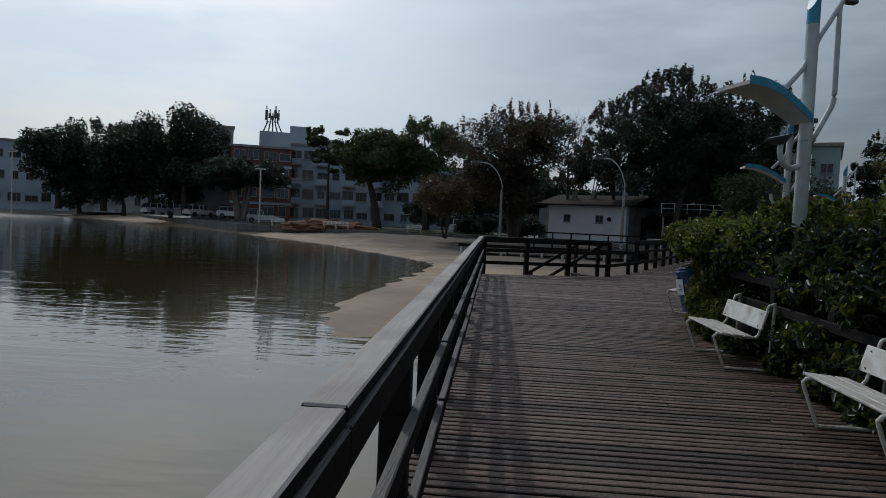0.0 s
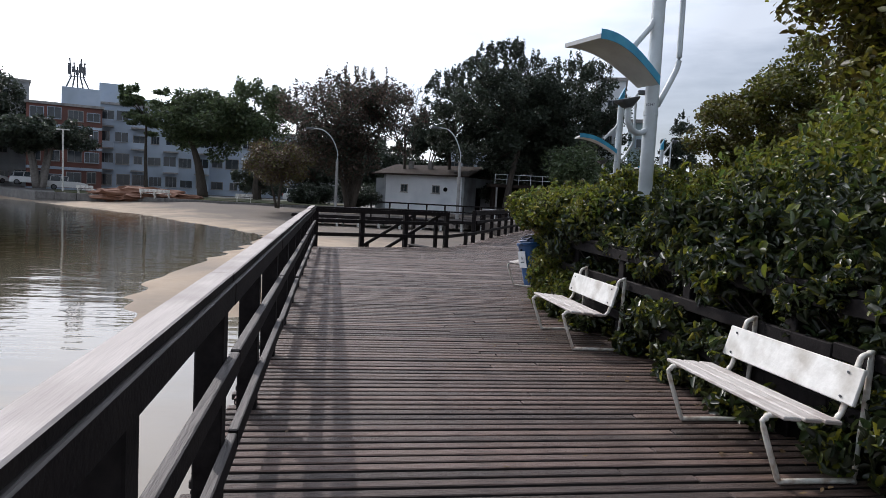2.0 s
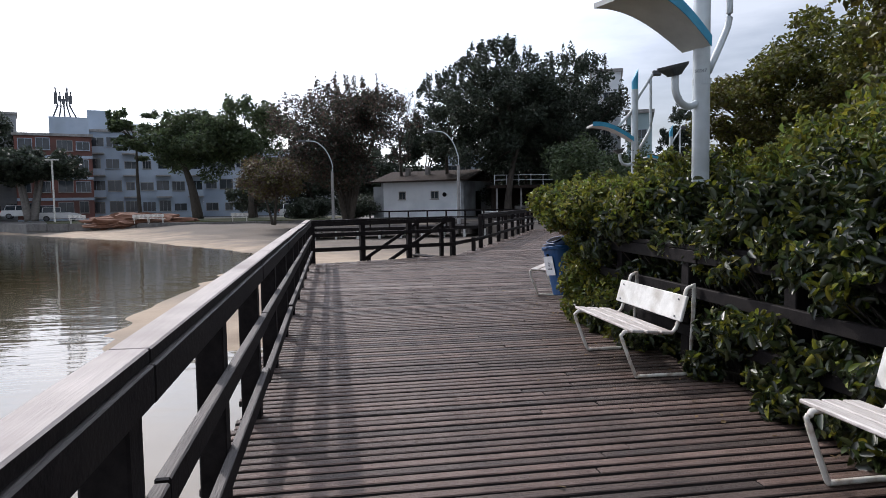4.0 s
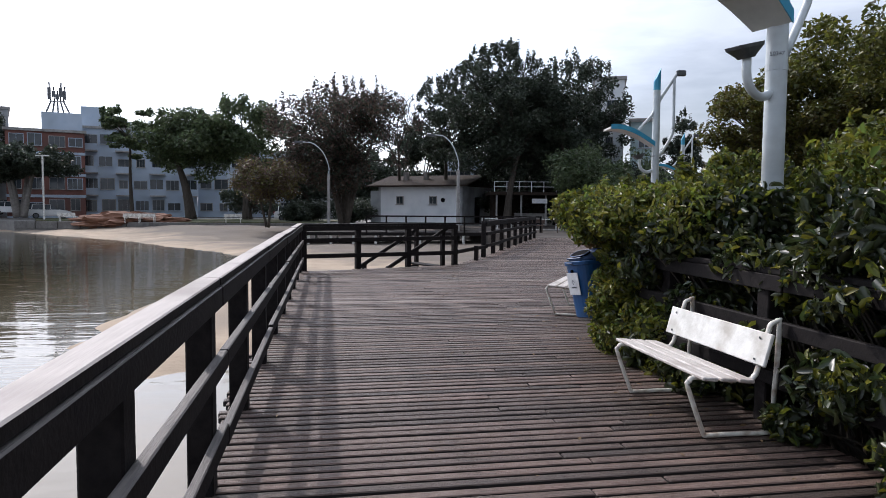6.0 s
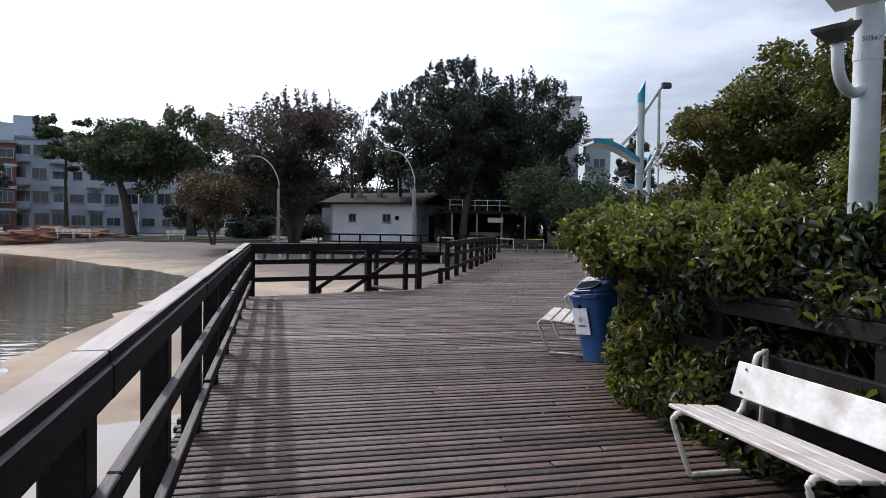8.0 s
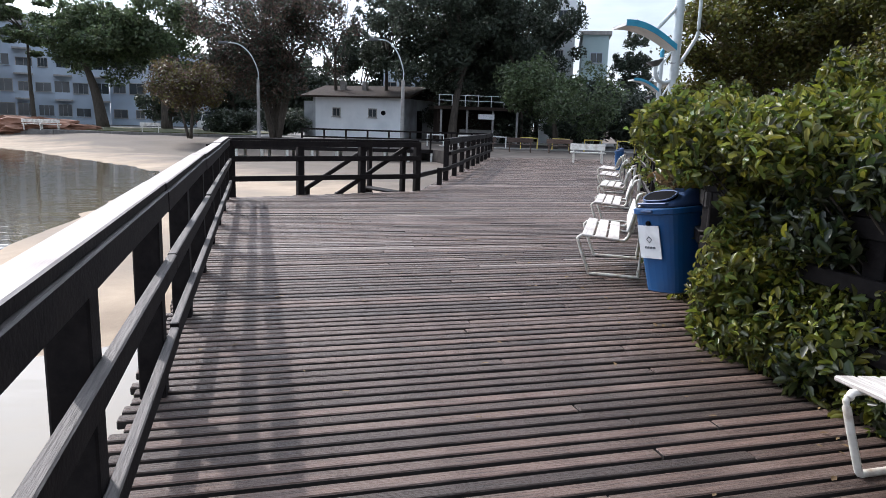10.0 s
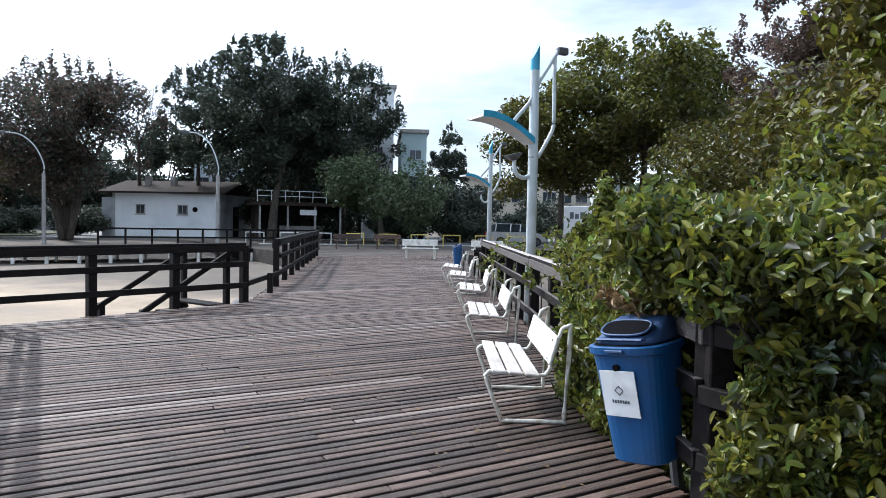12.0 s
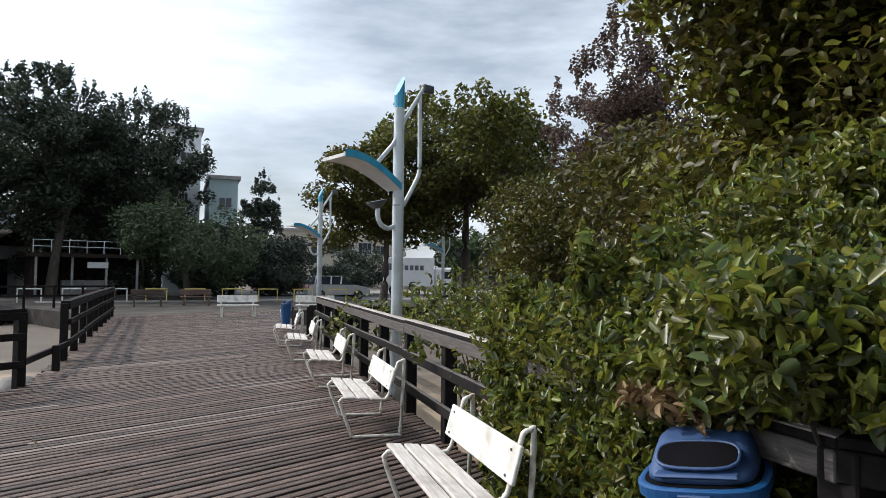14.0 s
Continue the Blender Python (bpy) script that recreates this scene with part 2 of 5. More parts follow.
YELLOW = mat("faded yellow paint", (0.55, 0.42, 0.08), (0.66, 0.52, 0.14), 6, 0.5)
RED_LAMP = mat("red tail lamp", (0.35, 0.02, 0.02), (0.45, 0.03, 0.03), 3, 0.3)
TEAL = mat("teal panel", (0.02, 0.20, 0.20), (0.03, 0.27, 0.26), 2, 0.5)
ROCK = mat("dark boulder", (0.10, 0.095, 0.09), (0.2, 0.19, 0.18), 3, 0.85, bump=0.8)

SAND = mat("beach sand", (0.27, 0.205, 0.145), (0.40, 0.31, 0.22), 0.9, 0.9, bump=0.5, stain=(0.17, 0.14, 0.112), stain_scale=0.22, bump_scale=14)


def water_material():
    m = mat("lagoon water", (0.026, 0.024, 0.011), (0.040, 0.034, 0.016), 0.15, 0.02, stain=(0.055, 0.043, 0.022), stain_scale=0.09)
    n, l = m.node_tree.nodes, m.node_tree.links
    p = n["Principled BSDF"]
    p.inputs["IOR"].default_value = 1.33
    co = n.new("ShaderNodeTexCoord")
    sx = n.new("ShaderNodeSeparateXYZ")
    l.new(co.outputs["Object"], sx.inputs["Vector"])
    wob = n.new("ShaderNodeTexNoise")
    wob.inputs["Scale"].default_value, wob.inputs["Detail"].default_value = 0.45, 3.0
    l.new(co.outputs["Object"], wob.inputs["Vector"])
    wm = n.new("ShaderNodeMath")
    wm.operation = "MULTIPLY_ADD"
    wm.inputs[1].default_value = 3.0
    l.new(wob.outputs["Fac"], wm.inputs[0])
    l.new(sx.outputs["X"], wm.inputs[2])
    mr = n.new("ShaderNodeMapRange")
    mr.inputs["From Min"].default_value, mr.inputs["From Max"].default_value = -9.0, 1.2
    l.new(wm.outputs[0], mr.inputs["Value"])
    mx = n.new("ShaderNodeMix")
    mx.data_type = "RGBA"
    mx.inputs["B"].default_value = (0.21, 0.183, 0.14, 1)
    was = p.inputs["Base Color"].links[0].from_socket
    l.new(mr.outputs["Result"], mx.inputs["Factor"])
    l.new(was, mx.inputs["A"])
    l.new(mx.outputs["Result"], p.inputs["Base Color"])
    last = None
    for scale, stretch, strength, dist in ((0.5, (0.6, 1.5, 1), 0.19, 0.10), (2.2, (0.5, 1.7, 1), 0.20, 0.035), (8, (0.6, 1.4, 1), 0.11, 0.01)):
        mp = n.new("ShaderNodeMapping")
        mp.inputs["Scale"].default_value = stretch
        no = n.new("ShaderNodeTexNoise")
        no.inputs["Scale"].default_value, no.inputs["Detail"].default_value = scale, 2.0
        bp = n.new("ShaderNodeBump")
        bp.inputs["Strength"].default_value, bp.inputs["Distance"].default_value = strength, dist
        l.new(co.outputs["Object"], mp.inputs["Vector"])
        l.new(mp.outputs["Vector"], no.inputs["Vector"])
        l.new(no.outputs["Fac"], bp.inputs["Height"])
        if last:
            l.new(last, bp.inputs["Normal"])
        last = bp.outputs["Normal"]
    l.new(last, p.inputs["Normal"])
    return m


WATER = water_material()


def soil_and_shade_over_sand(m):
    """Dark soil and painted tree shade replace sand further up the beach, with ragged border."""
    n, l = m.node_tree.nodes, m.node_tree.links
    p = n["Principled BSDF"]
    co = n.new("ShaderNodeTexCoord")
    dot = n.new("ShaderNodeVectorMath")
    dot.operation = "DOT_PRODUCT"
    dot.inputs[1].default_value = (1.6, 1.0, 0.0)
    l.new(co.outputs["Object"], dot.inputs[0])
    no = n.new("ShaderNodeTexNoise")
    no.inputs["Scale"].default_value, no.inputs["Detail"].default_value = 0.5, 6.0
    l.new(co.outputs["Object"], no.inputs["Vector"])
    ad = n.new("ShaderNodeMath")
    ad.operation = "MULTIPLY_ADD"
    ad.inputs[1].default_value = 14.0
    l.new(no.outputs["Fac"], ad.inputs[0])
    l.new(dot.outputs["Value"], ad.inputs[2])
    mr = n.new("ShaderNodeMapRange")
    mr.inputs["From Min"].default_value, mr.inputs["From Max"].default_value = 20.0, 28.0
    mr.inputs["To Max"].default_value = 0.85
    l.new(ad.outputs[0], mr.inputs["Value"])
    mx = n.new("ShaderNodeMix")
    mx.data_type = "RGBA"
    mx.inputs["B"].default_value = (0.075, 0.062, 0.052, 1)
    l.new(mr.outputs["Result"], mx.inputs["Factor"])
    l.new(p.inputs["Base Color"].links[0].from_socket, mx.inputs["A"])
    l.new(mx.outputs["Result"], p.inputs["Base Color"])


soil_and_shade_over_sand(SAND)


# ---- building helpers ----
def part(name, bm, material, parent=None, label="", smooth=False):
    """One mesh object from a bmesh, under a thing or a part."""
    me = bpy.data.meshes.new(name)
    if smooth:
        for f in bm.faces:
            f.smooth = True
    bm.to_mesh(me)
    bm.free()
    me.materials.append(material)
    ob = new(name, me)
    if parent:
        ob.parent = parent
    if label:
        ob["label"] = label
    return ob


def pale_top(name, bm, parent, label="", top=None):
    """Dark stained board with a pale upper face: weathered on handrails, painted highlight elsewhere."""
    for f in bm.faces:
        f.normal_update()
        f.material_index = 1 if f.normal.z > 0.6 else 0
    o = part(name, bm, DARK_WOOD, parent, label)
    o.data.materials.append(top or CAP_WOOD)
    return o


def raw(name, verts, faces, material, parent=None, label="", smooth=False):
    me = bpy.data.meshes.new(name)
    me.from_pydata([tuple(v) for v in verts], [], faces)
    me.materials.append(material)
    if smooth:
        me.polygons.foreach_set("use_smooth", [True] * len(me.polygons))
    ob = new(name, me)
    if parent:
        ob.parent = parent
    if label:
        ob["label"] = label
    return ob


def thing(name, m, label, category, group="", kind=""):
    ob = new(name)
    ob.matrix_world = m
    ob.empty_display_size = 0.2
    return tagged(ob, label, category, group, kind)


def add_box(bm, lo, hi, m=None, bevel=0.0):
    c = [(a + b) / 2 for a, b in zip(lo, hi)]
    s = [b - a for a, b in zip(lo, hi)]
    r = bmesh.ops.create_cube(bm, size=1, matrix=(m or Matrix()) @ Matrix.Translation(c) @ Matrix.Diagonal((*s, 1)))
    if bevel:
        edges = {e for v in r["verts"] for e in v.link_edges}
        bmesh.ops.bevel(bm, geom=list(edges), offset=bevel, segments=1, affect="EDGES")
    return bm


def box(lo, hi, m=None, bevel=0.0):
    return add_box(bmesh.new(), lo, hi, m, bevel)


def add_tube(bm, pts, radii, sides=8, caps=True, flat=1.0):
    """A tube along points; radii one number or one for each point."""
    pts = [Vector(p) for p in pts]
    if not isinstance(radii, (list, tuple)):
        radii = [radii] * len(pts)
    rings, up = [], Vector((0, 0, 1))
    for i, p in enumerate(pts):
        d = (pts[min(i + 1, len(pts) - 1)] - pts[max(i - 1, 0)]).normalized()
        a = up.cross(d)
        if a.length < 0.05:
            a = Vector((1, 0, 0)).cross(d) if abs(d.x) < 0.9 else Vector((0, 1, 0)).cross(d)
        a.normalize()
        b = d.cross(a)
        rings.append([bm.verts.new(p + (a * math.cos(k * 2 * math.pi / sides) * flat + b * math.sin(k * 2 * math.pi / sides)) * radii[i])
                      for k in range(sides)])
    for r0, r1 in zip(rings, rings[1:]):
        for k in range(sides):
            bm.faces.new((r0[k], r0[(k + 1) % sides], r1[(k + 1) % sides], r1[k]))
    if caps:
        bm.faces.new(rings[0][::-1])
        bm.faces.new(rings[-1])
    return bm


def tube(pts, radii, sides=8, flat=1.0):
    return add_tube(bmesh.new(), pts, radii, sides, True, flat)


def curve(pts, n=6):
    """Points smoothed along a bent line (Catmull-Rom)."""
    p = [Vector(q) for q in pts]
    p = [p[0] * 2 - p[1]] + p + [p[-1] * 2 - p[-2]]
    out = []
    for i in range(1, len(p) - 2):
        for k in range(n):
            t = k / n
            out.append(0.5 * ((2 * p[i]) + (p[i + 1] - p[i - 1]) * t + (2 * p[i - 1] - 5 * p[i] + 4 * p[i + 1] - p[i + 2]) * t * t
                              + (3 * p[i] - p[i - 1] - 3 * p[i + 1] + p[i + 2]) * t ** 3))
    return out + [p[-2]]


def prism(poly, z0, z1):
    """A slab over a polygon (counter-clockwise)."""
    bm = bmesh.new()
    lo = [bm.verts.new((x, y, z0)) for x, y in poly]
    hi = [bm.verts.new((x, y, z1)) for x, y in poly]
    bm.faces.new(hi)
    bm.faces.new(lo[::-1])
    for i in range(len(poly)):
        j = (i + 1) % len(poly)
        bm.faces.new((lo[i], lo[j], hi[j], hi[i]))
    return bm


rng = np.random.default_rng(7)


def upright_sprays(centre, radii, count, size):
    """Narrow upright tufts along the top of a crown."""
    out = []
    for _ in range(count):
        a, q = rng.uniform(0, 6.28), rng.uniform(0.05, 0.92)
        w = size * rng.uniform(0.12, 0.24)
        out.append((centre[0] + q * radii[0] * math.cos(a), centre[1] + q * radii[1] * math.sin(a),
                    centre[2] + radii[2] * math.sqrt(1 - q * q) * rng.uniform(0.84, 1.04), w, w, w * rng.uniform(2.5, 4.5)))
    return out


def leaf_mesh(name, centres, size, material, parent, label="", droop=0.35, aspect=0.55, up=0.3, extra=None, share=0.0, fine=False):
    """Many small bent leaves, one island each, folded along the midrib."""
    n = len(centres)
    nrm = rng.normal(size=(n, 3))
    nrm[:, 2] = np.abs(nrm[:, 2]) + up
    nrm /= np.linalg.norm(nrm, axis=1)[:, None]
    d = rng.normal(size=(n, 3))
    d[:, 2] -= droop
    d -= nrm * (d * nrm).sum(1)[:, None]
    d /= np.linalg.norm(d, axis=1)[:, None] + 1e-9
    s = np.cross(nrm, d)
    ln = size * rng.uniform(0.6, 1.35, n)
    wd = ln * aspect * rng.uniform(0.8, 1.2, n)
    if fine:
        tmpl = ((-0.5, 0, -0.06), (-0.32, -0.36, 0.16), (0.0, -0.46, 0.24), (0.32, -0.30, 0.06), (0.52, 0, -0.34), (0.32, 0.30, 0.02), (0.0, 0.46, 0.20), (-0.32, 0.36, 0.14))
        halves = ((0, 1, 2, 3, 4), (0, 4, 5, 6, 7))
    else:
        tmpl = ((-0.5, 0, 0), (-0.1, -0.5, 0.12), (0.25, -0.34, 0.10), (0.55, 0, -0.10), (0.25, 0.34, 0.10), (-0.1, 0.5, 0.12))
        halves = ((0, 1, 2, 3), (0, 3, 4, 5))
    c, h = len(tmpl), len(halves[0])
    v = np.empty((n, c, 3))
    for k, (a, b, e) in enumerate(tmpl):
        v[:, k] = centres + d * (a * ln)[:, None] + s * (b * wd)[:, None] + nrm * (e * wd)[:, None]
    base = np.arange(n)[:, None] * c
    loops = np.concatenate([base + np.array([q]) for q in halves], 1).reshape(-1)
    me = bpy.data.meshes.new(name)
    me.vertices.add(n * c)
    me.vertices.foreach_set("co", v.reshape(-1))
    me.loops.add(n * 2 * h)
    me.loops.foreach_set("vertex_index", loops.astype(np.int32))
    me.polygons.add(n * 2)
    me.polygons.foreach_set("loop_start", np.arange(0, n * 2 * h, h, dtype=np.int32))
    me.materials.append(material)
    if extra:
        me.materials.append(extra)
        me.polygons.foreach_set("material_index", np.repeat((rng.random(n) < share).astype(np.int32), 2))
    me.update(calc_edges=True)
    ob = new(name, me)
    ob.parent = parent
    if label:
        ob["label"] = label
    return ob


def blob_points(n, blobs, shell=0.55):
    """Points spread over the outer part of several ellipsoids (x, y, z, rx, ry, rz)."""
    b = np.array(blobs)
    area = b[:, 3] * b[:, 4] + b[:, 3] * b[:, 5] + b[:, 4] * b[:, 5]
    which = rng.choice(len(b), n, p=area / area.sum())
    d = rng.normal(size=(n, 3))
    d /= np.linalg.norm(d, axis=1)[:, None]
    r = shell + (1 - shell) * rng.random(n) ** 0.6
    r *= rng.uniform(0.9, 1.1, n)
    return b[which, :3] + d * b[which, 3:] * r[:, None]


def crown_blobs(centre, radii, count, size, flat=0.75):
    """Uneven clumps towards the outside of an ellipsoid, with small sprays that stand out of it."""
    out = []
    for k in range(count):
        d = rng.normal(size=3)
        d /= np.linalg.norm(d)
        spray = k % 3 == 0
        if spray:
            d[2] = abs(d[2]) * 0.8 + 0.1
        r = rng.uniform(0.88, 1.02) if spray else rng.uniform(0.3, 0.92)
        s = size * (rng.uniform(0.3, 0.55) if spray else rng.uniform(0.7, 1.3))
        out.append((centre[0] + d[0] * radii[0] * r, centre[1] + d[1] * radii[1] * r, centre[2] + d[2] * radii[2] * r, s, s, s * (1.3 if spray else flat)))
    return out


def tree(name, x, y, z0, height, radius, leaves, material, label, crown_low=0.3, clumps=26, clump=0.32, leaf=0.28, trunk=0.22, stems=1, lean=0.0,
         bark=None, category="tree", offset=(0, 0), flat=0.75, extra=None, share=0.0, group="", tufts=0):
    """A tapered trunk with limbs and a crown of many leaves in uneven clumps."""
    t = thing(name, pose(x, y, z0), label, category, group)
    ch = height * (1 - crown_low)
    cz = height - ch / 2
    blobs = crown_blobs((offset[0], offset[1], cz), (radius, radius, ch / 2), clumps, radius * clump, flat)
    blobs += upright_sprays((offset[0], offset[1], cz), (radius, radius, ch / 2), tufts, radius * clump)
    bm = bmesh.new()
    for k in range(stems):
        a = rng.uniform(0, 6.28)
        sx, sy = (0.25 * trunk * 4 * math.cos(a), 0.25 * trunk * 4 * math.sin(a)) if stems > 1 else (0, 0)
        spread = radius * (0.28 if stems > 1 else 0.05)
        top = Vector((offset[0] * 0.7 + spread * math.cos(a) + lean, offset[1] * 0.7 + spread * math.sin(a), height * (crown_low + 0.25)))
        mid = Vector((sx + (top.x - sx) * 0.4 + rng.uniform(-.1, .1) * radius * .3, sy + (top.y - sy) * 0.4, top.z * 0.5))
        pts = curve([(sx, sy, -0.1), mid, top], 5)
        add_tube(bm, pts, [trunk * (1.25 - 0.85 * i / (len(pts) - 1)) for i in range(len(pts))], 8)
        for b in blobs[k::max(stems, 1)][:9]:
            end = Vector(b[:3])
            q = curve([top * 0.85 + mid * 0.15, (top + end) / 2 + Vector((0, 0, -0.15)), end], 4)
            add_tube(bm, q, [trunk * (0.42 - 0.34 * i / (len(q) - 1)) for i in range(len(q))], 5)
    part("trunk", bm, bark or BARK, t, smooth=True)
    leaf_mesh("crown", blob_points(leaves, blobs, 0.25), leaf, material, t, extra=extra, share=share)
    return t


# ---- ground and water ----
SHORE = [(40, -3.5), (0.5, -5.2), (-0.7, -5.5), (-1.7, -5.8), (-2.5, -6.9), (-3.05, -6.3), (-3.5, -3.9), (-3.85, -0.5), (-3.5, 4.5), (-2.9, 10.0), (-2.75, 15.5), (-4.6, 20.0), (-8.6, 25.8), (-13, 33), (-26, 48), (-58, 79), (-100, 108), (-240, 165)]
WATER_Z = -0.9


def shore_distance(px, py):
    """Metres from the water's edge, positive on land."""
    best = np.full(px.shape, 1e9)
    for (x0, y0), (x1, y1) in zip(SHORE, SHORE[1:]):
        dx, dy = x1 - x0, y1 - y0
        t = np.clip(((px - x0) * dx + (py - y0) * dy) / (dx * dx + dy * dy), 0, 1)
        best = np.minimum(best, np.hypot(px - x0 - t * dx, py - y0 - t * dy))
    poly = SHORE + [(-240, 900), (900, 900), (900, -3.5)]
    inside = np.zeros(px.shape, bool)
    for (x0, y0), (x1, y1) in zip(poly, poly[1:] + poly[:1]):
        if y0 != y1:
            inside ^= ((y0 > py) != (y1 > py)) & (px < (x1 - x0) * (py - y0) / (y1 - y0) + x0)
    return np.where(inside, best, -best)


def ground_height(px, py):
    d = shore_distance(px, py)
    d = d + 0.22 * np.sin(px * 1.9 + py * 0.8) * np.sin(py * 1.35 + 0.6) + 0.10 * np.sin(px * 4.3 - py * 3.1)     # ragged water line
    far = np.clip((py - 30) / 14, 0, 1)
    z = WATER_Z + np.where(d > 0, np.minimum(0.09 * d, 0.13 + 0.004 * d + 0.6 * far), 0.10 * d)
    right = np.clip((px - 3.6) / 2.5, 0, 1) * np.clip((6 - py) / 6, 0, 1)      # bank with the shrubs
    z = np.maximum(z, WATER_Z - 1.2)
    z = z * (1 - right) + right * -0.45
    return np.minimum(z, 0.9) + 0.03 * np.sin(px * 1.3 + np.sin(py * 0.9)) * np.sin(py * 1.1) * (d > 1)


def ground():
    gx = np.unique(np.concatenate([np.linspace(-900, -60, 22), np.linspace(-60, -8, 60), np.linspace(-8, 8, 90), np.linspace(8, 60, 50), np.linspace(60, 900, 22)]))
    gy = np.unique(np.concatenate([np.linspace(-900, -30, 20), np.linspace(-30, -10, 25), np.linspace(-10, 24, 140), np.linspace(24, 110, 90), np.linspace(110, 1200, 24)]))
    X, Y = np.meshgrid(gx, gy)
    Z = ground_height(X, Y)
    w = len(gx)
    v = np.stack([X, Y, Z], -1).reshape(-1, 3)
    f = [(j * w + i, j * w + i + 1, (j + 1) * w + i + 1, (j + 1) * w + i) for j in range(len(gy) - 1) for i in range(w - 1)]
    ob = raw("ground", v, f, SAND, smooth=True)
    return tagged(ob, "pale beach sand with darker damp patches", "ground", kind="structure")


ground()
tagged(raw("water", [(-900, -900, WATER_Z), (60, -900, WATER_Z), (60, 170, WATER_Z), (-900, 170, WATER_Z)], [(0, 1, 2, 3)], WATER),
       "calm brownish lagoon water with light ripples", "water", kind="structure")

# ---- deck ----
TURN = 29.5
TX, TY = math.sin(radians(TURN)), math.cos(radians(TURN))
BEND_Y = -8.85


def deck_left(y):
    if y < 0.05:
        return -0.17
    if y < 1.45:
        return y / 0.362
    return 3.95 + (y - 1.45) * 0.452


def deck_right(y):
    return 3.72 if y < BEND_Y else 3.72 + (y - BEND_Y) * TX / TY


PITCH, PLANK_W, PLANK_T = 0.108, 0.077, 0.045
deck = thing("floor", pose(0, 0, 0), "weathered brown timber deck boards with dark gaps", "boardwalk", kind="structure")
plank_meshes = {}


def plank_mesh(length):
    key = round(length, 2)
    if key not in plank_meshes:
        bm = box((0, -PLANK_W / 2, -PLANK_T), (key, PLANK_W / 2, 0), None, 0.006)
        me = bpy.data.meshes.new("plank")
        bm.to_mesh(me)
        bm.free()
        me.materials.append(PLANK)
        me.materials.append(JOIST_AND_GAP)            # shade in the gaps coloured onto the board sides
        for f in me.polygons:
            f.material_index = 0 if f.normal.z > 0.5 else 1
        plank_meshes[key] = me
    return plank_meshes[key]


def plank_rows():
    r = random.Random(4)
    y = -27.0
    while y < 17.0:
        x, end = deck_left(y) + r.uniform(-0.045, 0.03), deck_right(y) + r.uniform(-0.02, 0.02)
        while end - x > 0.4:
            cut = x + r.choice((2.4, 3.0, 3.6, 4.2, 4.8)) * r.uniform(0.8, 1)
            if end - cut < 0.8:
                cut = end
            yield x, cut - 0.006, y, r.uniform(-0.004, 0.003)
            x = cut
        y += PITCH


rest_v, rest_f, singles = [], [], []
for x0, x1, y, dz in plank_rows():
    if -17.2 < y < -2.6:
        singles.append((x0, x1, y, dz))
    else:
        b, h = len(rest_v), PLANK_W / 2
        rest_v += [(x0, y - h, dz), (x1, y - h, dz), (x1, y + h, dz), (x0, y + h, dz), (x0, y - h, dz - PLANK_T), (x1, y - h, dz - PLANK_T), (x1, y + h, dz - PLANK_T), (x0, y + h, dz - PLANK_T)]
        rest_f += [(b, b + 1, b + 2, b + 3), (b + 4, b + 5, b + 1, b), (b + 6, b + 7, b + 3, b + 2), (b + 5, b + 6, b + 2, b + 1), (b + 7, b + 4, b, b + 3)]
rest = tagged(raw("planks", rest_v, rest_f, PLANK_FAR, deck), kind="stuff")
# Joined boards too: gap shade coloured onto their sides.
rest.data.materials.append(JOIST_AND_GAP)
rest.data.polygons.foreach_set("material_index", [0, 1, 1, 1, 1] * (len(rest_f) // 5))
bm = bmesh.new()
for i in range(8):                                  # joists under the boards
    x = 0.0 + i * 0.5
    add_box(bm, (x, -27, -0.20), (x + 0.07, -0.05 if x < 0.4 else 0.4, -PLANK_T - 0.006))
tagged(part("joists", bm, JOIST_AND_GAP, deck), kind="stuff")
# Added dark sheet below the boards: shade in the gaps as a surface.
part("gap_backing", prism([(-0.02, -27), (3.68, -27), (3.68, BEND_Y), (14.6, 16.9), (10.9, 16.9), (3.95, 1.5), (0.05, 0.05)], -0.26, -0.205), JOIST_AND_GAP, deck)
for k in range(9):
    for x in (0.0, 3.4):
        part("pile", tube([(x, -24 + 3 * k, -2.4), (x, -24 + 3 * k, -0.205)], 0.11, 10), DARK_WOOD, deck)


